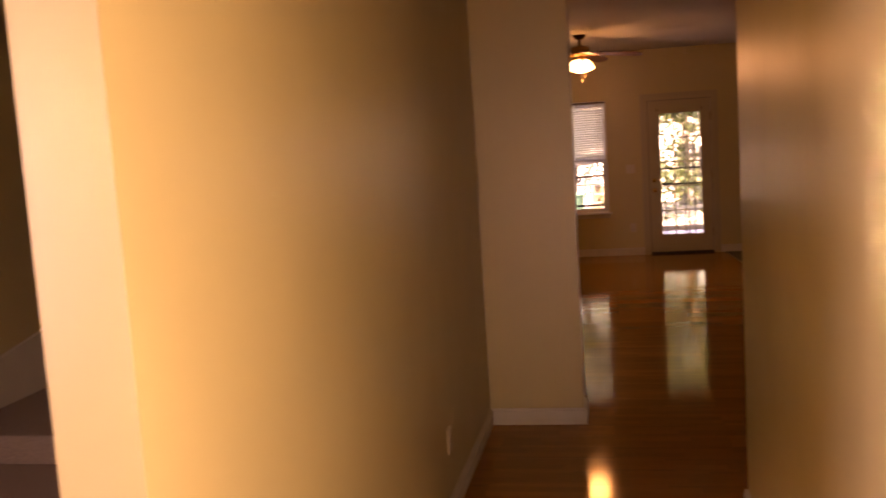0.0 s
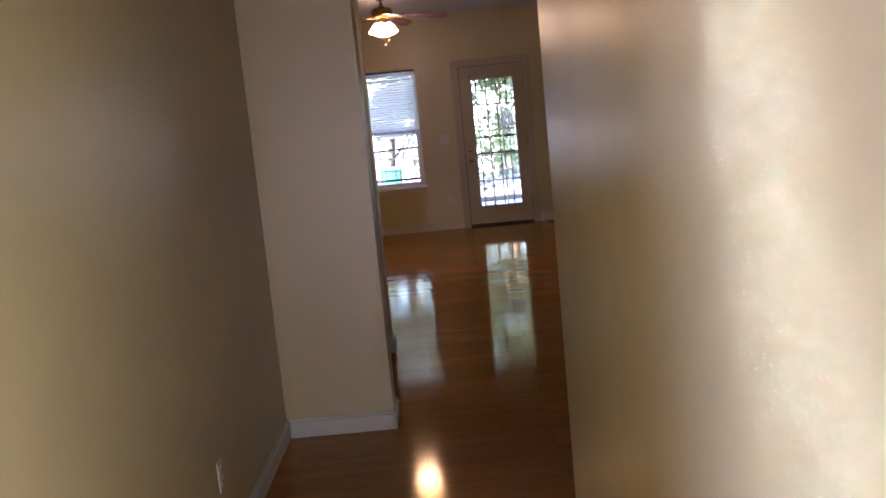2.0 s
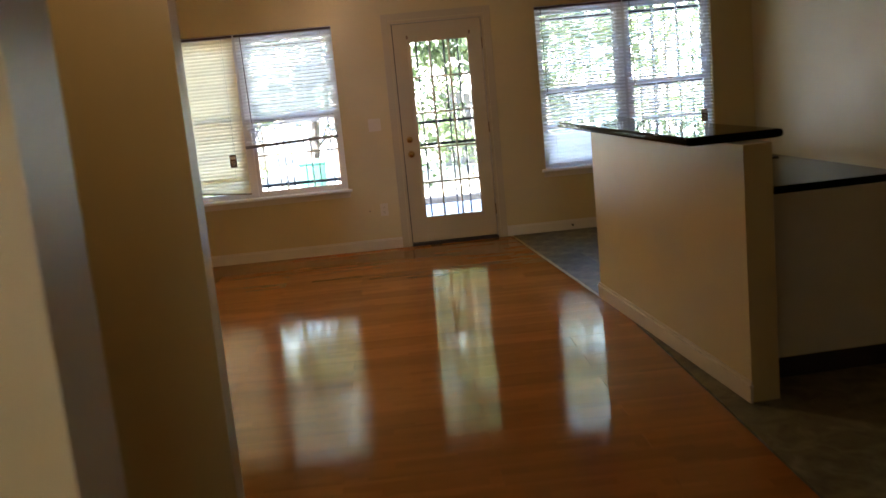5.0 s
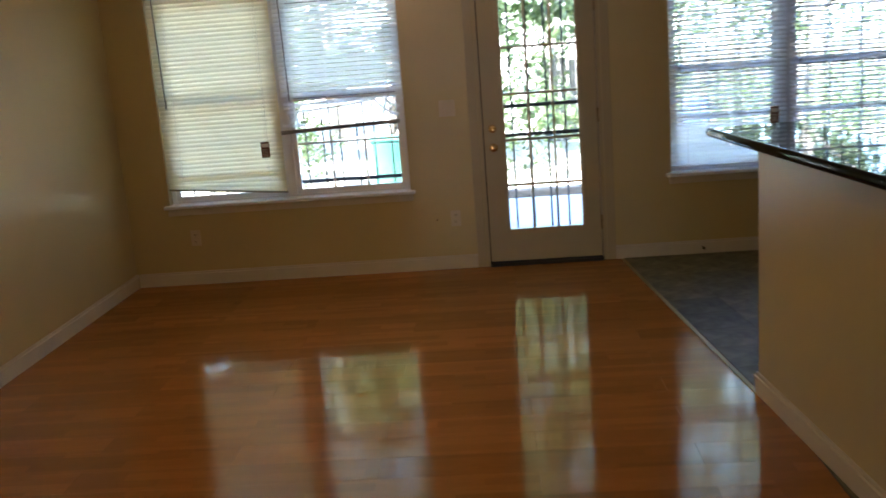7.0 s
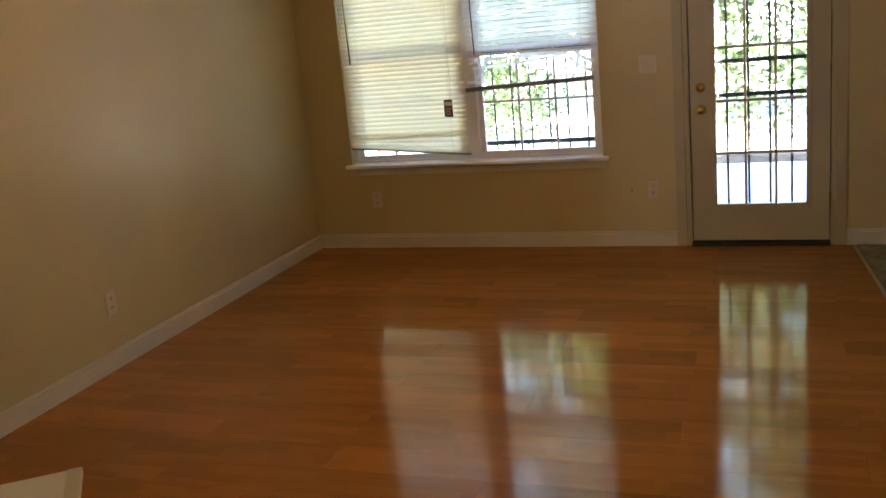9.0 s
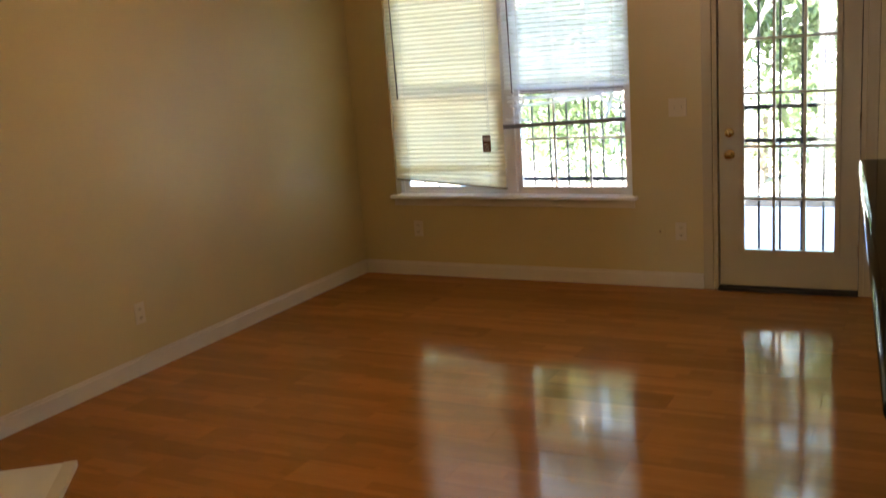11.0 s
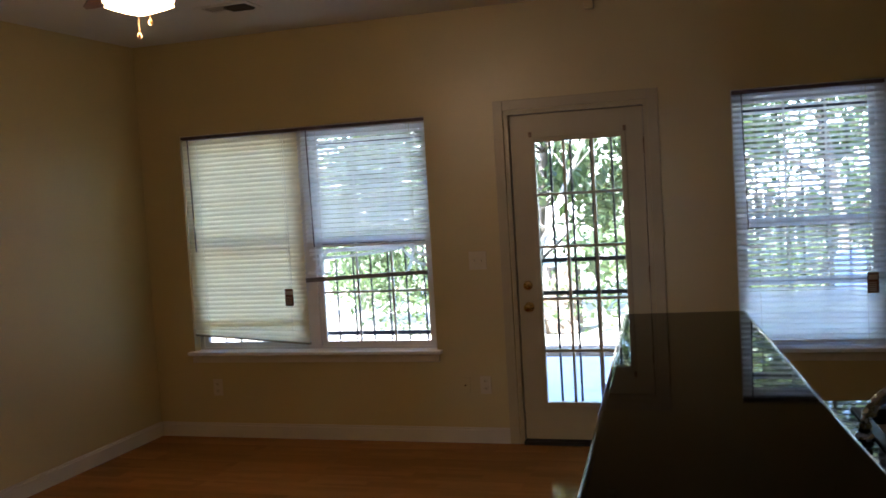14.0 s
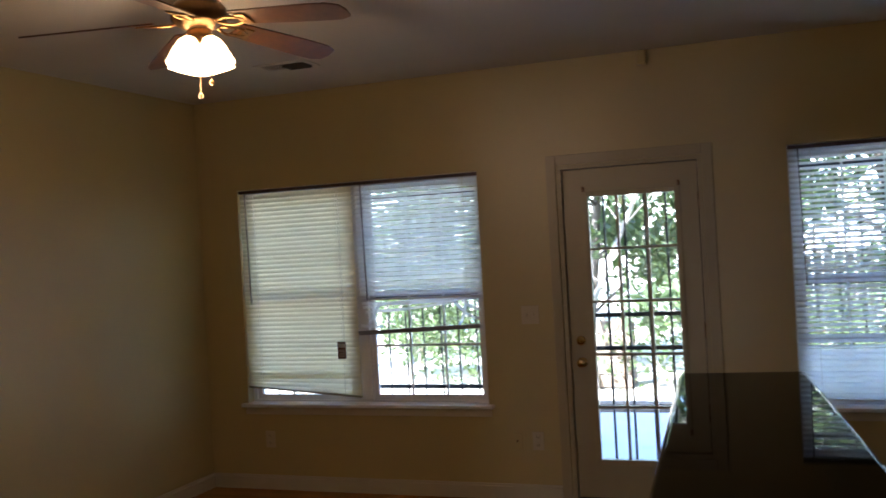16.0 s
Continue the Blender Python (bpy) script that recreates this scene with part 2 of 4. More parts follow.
BARK = grainy("bark", [(0.3, (0.2, 0.17, 0.13)), (0.7, (0.46, 0.41, 0.34))], 9, 0.9, (1, 1, 0.25), 0.8, 0.02)
BARKD = grainy("dark_bark", [(0.3, (0.06, 0.05, 0.04)), (0.7, (0.17, 0.14, 0.11))], 9, 0.9, (1, 1, 0.25), 0.8, 0.02)
BLADE = grainy("fan_blade_wood", [(0.3, (0.045, 0.017, 0.008)), (0.7, (0.11, 0.045, 0.02))], 12, 0.35, (2, 2, 2), 0.1, 0.001)
SHADEP = lit("pendant_glass", (1.0, 0.66, 0.28), 0.15, (0.9, 0.8, 0.6))
SHADEG = lit("lit_shade_glass", (1.0, 0.62, 0.22), 1.1, (0.9, 0.8, 0.6))
CARPET = grainy("stair_carpet", [(0.3, (0.22, 0.155, 0.095)), (0.7, (0.38, 0.29, 0.19))], 130, 0.95, None, 0.9, 0.01)
CONCRETE = grainy("patio_concrete", [(0.3, (0.36, 0.365, 0.37)), (0.7, (0.46, 0.46, 0.46))], 3.5, 0.85, None, 0.3, 0.004)
SOIL = grainy("soil_grass", [(0.3, (0.30, 0.27, 0.19)), (0.55, (0.43, 0.39, 0.30)), (0.8, (0.52, 0.48, 0.40))], 1.8, 0.95, None, 0.8, 0.05)
FENCEW = grainy("weathered_fence_wood", [(0.3, (0.09, 0.085, 0.075)), (0.7, (0.2, 0.185, 0.16))], 10, 0.9, (3, 3, 0.4), 0.5, 0.004)
MULCH = grainy("edging_timber", [(0.3, (0.10, 0.075, 0.05)), (0.7, (0.22, 0.17, 0.12))], 8, 0.9, (0.4, 3, 3), 0.6, 0.01)


def add_box(bm, x0, y0, z0, x1, y1, z1, bevel=0.0, m=None):
    r = bmesh.ops.create_cube(bm, size=1.0)
    mx = Matrix.Translation(((x0 + x1) / 2, (y0 + y1) / 2, (z0 + z1) / 2)) @ Matrix.Diagonal((abs(x1 - x0), abs(y1 - y0), abs(z1 - z0), 1))
    bmesh.ops.transform(bm, matrix=(m @ mx) if m else mx, verts=r["verts"])
    if bevel:
        es = {e for v in r["verts"] for e in v.link_edges}
        bmesh.ops.bevel(bm, geom=list(es), offset=bevel, segments=2, affect="EDGES", profile=0.6)
    return bm


def boxes(*bs, bevel=0.0, m=None):
    bm = bmesh.new()
    for b in bs:
        add_box(bm, *b, bevel=bevel, m=m)
    return bm


def add_tube(bm, points, radius, sides=8, closed_ends=True):
    """A round bar swept along points; radius: one number or one for each point."""
    pts = [Vector(p) for p in points]
    rad = radius if isinstance(radius, (list, tuple)) else [radius] * len(pts)
    rings, up = [], Vector((0, 0, 1))
    for i, p in enumerate(pts):
        d = (pts[min(i + 1, len(pts) - 1)] - pts[max(i - 1, 0)]).normalized()
        a = d.cross(up if abs(d.z) < 0.95 else Vector((1, 0, 0))).normalized()
        b = d.cross(a)
        rings.append([bm.verts.new(p + (a * math.cos(q) + b * math.sin(q)) * rad[i]) for q in (2 * math.pi * k / sides for k in range(sides))])
    for r0, r1 in zip(rings, rings[1:]):
        for k in range(sides):
            f = bm.faces.new((r0[k], r0[(k + 1) % sides], r1[(k + 1) % sides], r1[k]))
            f.smooth = True
    if closed_ends:
        bm.faces.new(rings[0][::-1])
        bm.faces.new(rings[-1])
    return bm


def lathe(profile, sides=24, m=None):
    """A turned body from (radius, height) pairs, bottom to top."""
    bm = bmesh.new()
    rings = []
    for r, z in profile:
        rings.append([bm.verts.new((r * math.cos(2 * math.pi * k / sides), r * math.sin(2 * math.pi * k / sides), z)) for k in range(sides)])
    for r0, r1 in zip(rings, rings[1:]):
        for k in range(sides):
            f = bm.faces.new((r0[k], r0[(k + 1) % sides], r1[(k + 1) % sides], r1[k]))
            f.smooth = True
    if profile[0][0] > 1e-4:
        bm.faces.new(rings[0][::-1])
    if profile[-1][0] > 1e-4:
        bm.faces.new(rings[-1])
    bmesh.ops.remove_doubles(bm, verts=bm.verts, dist=1e-5)
    if m:
        bmesh.ops.transform(bm, matrix=m, verts=bm.verts)
    return bm


def mesh_of(name, bm, material):
    bmesh.ops.recalc_face_normals(bm, faces=bm.faces)
    me = bpy.data.meshes.new(name)
    bm.to_mesh(me)
    bm.free()
    me.materials.append(material)
    return me


def part(name, bm, material, parent, label=""):
    ob = new(name, mesh_of(name, bm, material))
    ob.parent = parent
    if parent is not None:
        if parent.parent is None:
            ob.matrix_parent_inverse = parent.matrix_basis.inverted()
    return tagged(ob, label)


def thing(name, label, category, at=(0, 0, 0), group="", kind=""):
    ob = new(name)
    ob.empty_display_size = 0.1
    ob.location = at
    ob.matrix_basis = Matrix.Translation(at)
    return tagged(ob, label, category, group, kind)


def struct(name, bm, material, label, category):
    return tagged(new(name, mesh_of(name, bm, material)), label, category, "", "structure")


# ---- structure: living room, kitchen, hall, stair hall ----
H = 2.74
WX0, WX1, WZ0, WZ1 = 0.318, 2.098, 0.60, 2.10      # living room window opening
KX0, KX1 = 3.965, 5.61                            # kitchen window opening
DX0, DX1, DZ = 2.62, 3.49, 2.085                 # patio door opening
struct("wall_back", boxes((-0.14, 0, 0, WX0, 0.15, H), (WX0, 0, 0, WX1, 0.15, WZ0), (WX0, 0, WZ1, WX1, 0.15, H), (WX1, 0, 0, DX0, 0.15, H),
       (DX0, 0, DZ, DX1, 0.15, H), (DX1, 0, 0, KX0, 0.15, H), (KX0, 0, 0, KX1, 0.15, WZ0), (KX0, 0, WZ1, KX1, 0.15, H), (KX1, 0, 0, 6.2, 0.15, H)),
       WALL, "tan painted wall with two windows and a door", "wall")
struct("wall_left", boxes((-0.14, -5.85, 0, 0, 0, H)), WALL, "tan painted living room side wall", "wall")
struct("wall_rear", boxes((-0.14, -5.97, 0, 1.90, -5.85, H)), WALL, "tan painted wall stub beside the hall", "wall")
struct("wall_alcove", boxes((1.10, -7.30, 0, 1.22, -5.97, H)), WALL, "tan painted wall of a side passage", "wall")
struct("wall_hall_end", boxes((1.22, -7.52, 0, 1.985, -7.30, H)), WALL, "tan painted projecting wall at the hall's end", "wall")
struct("wall_hall_left", boxes((1.255, -11.63, 0, 1.42, -7.52, H)), WALL, "tan painted hall wall", "wall")
# opening near y -12 added for the unseen hall side lamp
struct("wall_hall_right", boxes((2.755, -15.2, 0, 2.905, -12.36, H), (2.755, -12.36, 0, 2.905, -11.92, 0.38), (2.755, -12.36, 2.12, 2.905, -11.92, H), (2.755, -11.92, 0, 2.905, -8.82, H)), WALL, "tan painted hall wall with an opening added for a fill lamp", "wall")
struct("wall_kitchen_rear", boxes((2.905, -8.96, 0, 6.2, -8.82, H)), WALL, "tan painted kitchen rear wall", "wall")
struct("wall_kitchen_right", boxes((6.0, -8.82, 0, 6.2, 0, H)), WALL, "tan painted kitchen side wall", "wall")
# opening added in this wall for the unseen foyer fill lamp
struct("wall_stair_left", boxes((-1.95, -15.2, 0, -1.80, -14.45, H), (-1.95, -14.45, 0, -1.80, -13.15, 0.8), (-1.95, -14.45, 2.2, -1.80, -13.15, H), (-1.95, -13.15, 0, -1.80, -3.0, H), (-1.95, -8.3, H, -1.80, -3.0, 5.2)), WALL, "tan painted stairwell wall", "wall")
struct("wall_stair_end", boxes((-1.80, -3.0, 0, -0.14, -2.86, 5.2)), WALL, "tan painted stairwell end wall", "wall")
struct("wall_stair_right", boxes((-0.28, -7.30, 0, -0.14, -3.0, 5.2), (-0.14, -7.42, 0, 1.22, -7.30, H)), WALL, "tan painted stairwell side wall", "wall")
# narrow opening added to let light in behind the camera
struct("wall_front", boxes((-1.95, -15.2, 0, 1.72, -15.06, H), (1.72, -15.2, 2.08, 2.05, -15.06, H), (2.05, -15.2, 0, 2.755, -15.06, H)), WALL,
       "tan painted front wall beside an added narrow opening", "wall")
struct("ceiling", boxes((-0.14, -5.97, H, 6.2, 0.15, H + 0.12), (1.1, -8.96, H, 6.2, -5.97, H + 0.12), (1.1, -15.2, H, 2.905, -8.96, H + 0.12),
       (-1.95, -15.2, H, 1.1, -8.3, H + 0.12), (-0.28, -8.3, H, 1.1, -5.97, H + 0.12)), CEIL, "flat white painted ceiling", "ceiling")
struct("stairwell_ceiling", boxes((-1.95, -8.3, 5.2, -0.14, -2.86, 5.3), (-1.95, -8.4, H + 0.12, -0.14, -8.3, 5.2), (-0.28, -8.3, H + 0.12, -0.14, -7.3, 5.2)), CEIL, "white stairwell ceiling", "ceiling")
struct("roof_slab", boxes((-2.1, -15.4, 5.32, 6.4, 0.35, 5.6)), BRICKW, "flat roof over the house", "roof")
struct("outer_wall_upper", boxes((-0.14, 0.02, H + 0.12, 6.2, 0.15, 5.32), (6.08, -15.2, H + 0.12, 6.2, 0.02, 5.32), (-1.95, -15.2, H + 0.12, 6.08, -15.08, 5.32)), BRICKW, "upper storey outside wall", "wall")
# sub-floor under the boards, concrete slab
floor = struct("floor", boxes((-1.95, -15.2, -0.14, 6.2, 0.15, -0.012)), DARKGAP, "glossy reddish-brown laminate plank floor", "floor")


def base_run(a, b, side, gap=()):
    """A baseboard along a wall from a to b (plan points); side: the way it stands off the wall. Board with a stepped cap."""
    bm = bmesh.new()
    (ax, ay), (bx, by) = a, b
    sx, sy = side
    for t, z0, z1 in ((0.014, 0.0, 0.072), (0.020, 0.072, 0.085), (0.010, 0.085, 0.100)):
        x0, x1 = sorted((ax, bx)) if sy else sorted((ax, ax + sx * t))
        y0, y1 = sorted((ay, by)) if sx else sorted((ay, ay + sy * t))
        add_box(bm, x0, y0, z0, x1, y1, z1, bevel=0.002)
    return struct("baseboard", bm, TRIM, "white painted wooden baseboard with stepped cap", "baseboard")


for a, b, s in (((0.02, 0), (DX0 - 0.068, 0), (0, -1)), ((DX1 + 0.068, 0), (6.0, 0), (0, -1)), ((0, -5.85), (0, -0.0), (1, 0)),
                ((0.02, -5.85), (1.90, -5.85), (0, 1)), ((1.90, -5.97), (1.90, -5.85), (1, 0)), ((1.24, -5.97), (1.915, -5.97), (0, -1)),
                ((1.44, -7.52), (1.985, -7.52), (0, -1)), ((1.985, -7.535), (1.985, -7.30), (1, 0)), ((1.42, -11.63), (1.42, -7.52), (1, 0)),
                ((1.255, -11.63), (1.435, -11.63), (0, -1)), ((2.755, -15.05), (2.755, -8.82), (-1, 0)), ((2.74, -8.82), (6.0, -8.82), (0, 1)), ((6.0, -8.80), (6.0, -0.02), (-1, 0))):
    base_run(a, b, s)

# ---- patio door ----
door = thing("door_1", "white glazed patio door, closed, brass knobs", "door", (DX0, 0, 0), kind="structure")
cas = 0.066
part("door_casing", boxes((DX0 - cas, -0.016, 0, DX0 - 0.004, 0, DZ + cas), (DX1 + 0.004, -0.016, 0, DX1 + cas, 0, DZ + cas), (DX0 - 0.004, -0.016, DZ + 0.004, DX1 + 0.004, 0, DZ + cas), bevel=0.004), DOOR_BACKLIT, door)
part("door_jamb", boxes((DX0, -0.004, 0, DX0 + 0.024, 0.148, DZ), (DX1 - 0.024, -0.004, 0, DX1, 0.148, DZ), (DX0 + 0.024, -0.004, DZ - 0.024, DX1 - 0.024, 0.148, DZ)), DOOR_BACKLIT, door)
part("threshold", boxes((DX0 + 0.024, -0.035, -0.002, DX1 - 0.024, 0.16, 0.022), bevel=0.006), DARKGAP, door, "dark metal threshold")
LX0, LX1, LZ0, LZ1 = DX0 + 0.032, DX1 - 0.030, 0.030, DZ - 0.030
GX0, GX1, GZ0, GZ1 = 2.80, 3.33, 0.262, 1.885
leaf = part("door_leaf", boxes((LX0, 0.012, LZ0, GX0, 0.056, LZ1), (GX1, 0.012, LZ0, LX1, 0.056, LZ1), (GX0, 0.012, LZ0, GX1, 0.056, GZ0), (GX0, 0.012, GZ1, GX1, 0.056, LZ1)), DOOR_BACKLIT, door)
part("weatherstrip", boxes((DX0 + 0.024, 0.058, 0.022, DX0 + 0.046, 0.072, DZ - 0.024), (DX1 - 0.046, 0.058, 0.022, DX1 - 0.024, 0.072, DZ - 0.024), (DX0 + 0.046, 0.058, DZ - 0.046, DX1 - 0.046, 0.072, DZ - 0.024), (DX0 + 0.046, 0.058, 0.022, DX1 - 0.046, 0.072, 0.044)), DARKGAP, door, "dark rubber weatherstrip")
b = bmesh.new()
for x0, z0, x1, z1 in ((GX0 - 0.028, GZ0 - 0.028, GX0 + 0.004, GZ1 + 0.028), (GX1 - 0.004, GZ0 - 0.028, GX1 + 0.028, GZ1 + 0.028),
                       (GX0 + 0.004, GZ0 - 0.028, GX1 - 0.004, GZ0 + 0.004), (GX0 + 0.004, GZ1 - 0.004, GX1 - 0.004, GZ1 + 0.028)):
    add_box(b, x0, -0.002, z0, x1, 0.0125, z1, bevel=0.004)
part("glazing_frame", b, DOOR_BACKLIT, leaf)
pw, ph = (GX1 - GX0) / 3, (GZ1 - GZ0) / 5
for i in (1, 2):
    part("muntin", boxes((GX0 + i * pw - 0.008, 0.012, GZ0, GX0 + i * pw + 0.008, 0.05, GZ1), bevel=0.003), DOOR_BACKLIT, leaf)
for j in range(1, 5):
    part("muntin", boxes((GX0, 0.010, GZ0 + j * ph - 0.008, GX1, 0.05, GZ0 + j * ph + 0.008), bevel=0.003), DOOR_BACKLIT, leaf)
for i in range(3):
    for j in range(5):
        p = part("pane", boxes((GX0 + i * pw + 0.004, 0.029, GZ0 + j * ph + 0.004, GX0 + (i + 1) * pw - 0.004, 0.033, GZ0 + (j + 1) * ph - 0.004)), GLASS, leaf)
        p.visible_shadow = False
for x, s in ((GX0 - 0.022, 1), (GX1 + 0.022, -1)):
    part("curtain_bracket", boxes((x - 0.008, -0.004, GZ1 + 0.030, x + 0.008, 0.012, GZ1 + 0.062), (x - 0.004, -0.026, GZ1 + 0.040, x + 0.004, -0.004, GZ1 + 0.048), (x - 0.004, -0.030, GZ1 + 0.040, x + 0.004, -0.026, GZ1 + 0.062), bevel=0.001), BRONZE, leaf, "small dark metal rod bracket")
turn_y = Matrix.Rotation(radians(90), 4, "X")
knob = part("door_knob", lathe([(0.0, 0.062), (0.018, 0.060), (0.026, 0.050), (0.027, 0.040), (0.019, 0.030), (0.011, 0.024), (0.011, 0.008), (0.030, 0.006), (0.032, 0.0)], 24, Matrix.Translation((2.716, 0.012, 0.865)) @ turn_y), BRASS, leaf, "polished brass knob")
part("deadbolt", lathe([(0.0, 0.020), (0.021, 0.019), (0.027, 0.013), (0.030, 0.0)], 24, Matrix.Translation((2.714, 0.012, 1.0)) @ turn_y), BRASS, leaf, "polished brass deadbolt")
part("thumb_turn", boxes((2.709, -0.022, 0.985, 2.719, -0.006, 1.015), bevel=0.003), BRASS, leaf, "brass thumb turn")
for z in (0.28, 1.05, 1.82):
    part("hinge", add_tube(bmesh.new(), [(LX1 + 0.006, 0.004, z - 0.05), (LX1 + 0.006, 0.004, z + 0.05)], 0.008), BRONZE, leaf)

# ---- security door and window guards outside ----
sd = thing("security_door", "black wrought-iron security door outside the patio door", "security door", (DX0, 0.19, 0))
part("outer_frame", boxes((DX0 + 0.01, 0.175, 0, DX0 + 0.05, 0.205, DZ), (DX1 - 0.05, 0.175, 0, DX1 - 0.01, 0.205, DZ), (DX0 + 0.05, 0.175, 0.02, DX1 - 0.05, 0.205, 0.10), (DX0 + 0.05, 0.175, DZ - 0.06, DX1 - 0.05, 0.205, DZ)), IRON, sd)
for z in (0.93, 1.14):
    part("rail", boxes((DX0 + 0.05, 0.178, z - 0.013, DX1 - 0.05, 0.202, z + 0.013)), IRON, sd)
for k in range(6):
    x = DX0 + 0.05 + (k + 0.5) * (DX1 - DX0 - 0.10) / 6
    part("bar", boxes((x - 0.007, 0.183, 0.10, x + 0.007, 0.197, DZ - 0.06)), IRON, sd)


def window_guard(x0, x1):
    g = thing("window_guard", "black iron bar guard fixed outside a window", "window guard", (x0, 0.2, WZ0), group="window guards")
    for z in (WZ0 + 0.088, WZ0 + 0.70, WZ1 - 0.12):
        part("rail", boxes((x0 - 0.03, 0.19, z - 0.014, x1 + 0.03, 0.205, z + 0.014)), IRON, g)
    n = round((x1 - x0) / 0.125)
    for k in range(n + 1):
        x = x0 + k * (x1 - x0) / n
        part("bar", boxes((x - 0.005, 0.205, WZ0 - 0.02, x + 0.005, 0.216, WZ1 + 0.02)), IRON, g)
    for x in (x0 - 0.02, x1 + 0.02):
        for z in (WZ0 + 0.088, WZ1 - 0.12):
            part("bracket", boxes((x - 0.012, 0.15, z - 0.012, x + 0.012, 0.19, z + 0.012)), IRON, g)


window_guard(WX0, WX1)
window_guard(KX0, KX1)

# ---- windows: two double-hung units each, side by side ----
def window(name, x0, x1, label):
    w = thing(name, label, "window", (x0, 0.1, WZ0), kind="structure")
    part("window_sill", boxes((x0 - 0.035, -0.045, WZ0 - 0.022, x1 + 0.035, 0.085, WZ0 + 0.002), bevel=0.006), VINYL, w)
    part("apron", boxes((x0 - 0.015, -0.014, WZ0 - 0.075, x1 + 0.015, 0, WZ0 - 0.022), bevel=0.003), TRIM, w)
    xm = (x0 + x1) / 2
    part("window_frame", boxes((x0, 0.075, WZ0 + 0.002, x0 + 0.03, 0.148, WZ1), (x1 - 0.03, 0.075, WZ0 + 0.002, x1, 0.148, WZ1), (x0 + 0.03, 0.075, WZ1 - 0.03, x1 - 0.03, 0.148, WZ1),
                               (x0 + 0.03, 0.075, WZ0 + 0.002, x1 - 0.03, 0.148, WZ0 + 0.016)), VINYL, w)
    part("mullion", boxes((xm - 0.05, 0.06, WZ0 + 0.016, xm + 0.05, 0.146, WZ1 - 0.03), bevel=0.004), VINYL, w)
    zm = (WZ0 + WZ1) / 2 - 0.02
    for a, c in ((x0 + 0.03, xm - 0.05), (xm + 0.05, x1 - 0.03)):
        for nm, z0, z1, y in (("lower_sash", WZ0 + 0.016, zm + 0.02, 0.082), ("upper_sash", zm - 0.02, WZ1 - 0.03, 0.114)):
            s = 0.034
            sash = part(nm, boxes((a, y, z0, a + s, y + 0.03, z1), (c - s, y, z0, c, y + 0.03, z1), (a + s, y, z0, c - s, y + 0.03, z0 + 0.034), (a + s, y, z1 - 0.038, c - s, y + 0.03, z1), bevel=0.002), VINYL, w)
            gx0, gx1, gz0, gz1 = a + s, c - s, z0 + 0.034, z1 - 0.038
            for k in (1, 2):
                x = gx0 + k * (gx1 - gx0) / 3
                part("muntin", boxes((x - 0.007, y + 0.010, gz0, x + 0.007, y + 0.022, gz1)), VINYL, sash)
            z = (gz0 + gz1) / 2
            part("muntin", boxes((gx0, y + 0.009, z - 0.007, gx1, y + 0.021, z + 0.007)), VINYL, sash)
            p = part("pane", boxes((gx0 - 0.004, y + 0.0145, gz0 - 0.004, gx1 + 0.004, y + 0.0175, gz1 + 0.004)), GLASS, sash)
            p.visible_shadow = False
    return w


window("window_1", WX0, WX1, "white vinyl double window with a sill in the living room")
window("window_2", KX0, KX1, "white vinyl double window over the kitchen area")


# ---- blinds ----
# headrails and wands: their backlit darkness is put into this colour
RAILM = painted("backlit_rail_tone", (0.075, 0.05, 0.06), 0.5, 0.05, 4.0, 0.1)


def slat_mesh(width, material, deep=0.035):
    """One curved slat, crowned."""
    bm = bmesh.new()
    prof = [(-deep / 2, 0.0), (-deep / 5, deep / 6), (deep / 5, deep / 6), (deep / 2, 0.0)]
    top = [[bm.verts.new((sx * width / 2, y, z)) for y, z in prof] for sx in (-1, 1)]
    for k in range(3):
        f = bm.faces.new((top[0][k], top[0][k + 1], top[1][k + 1], top[1][k]))
        f.smooth = True
    return mesh_of("slat", bm, material)


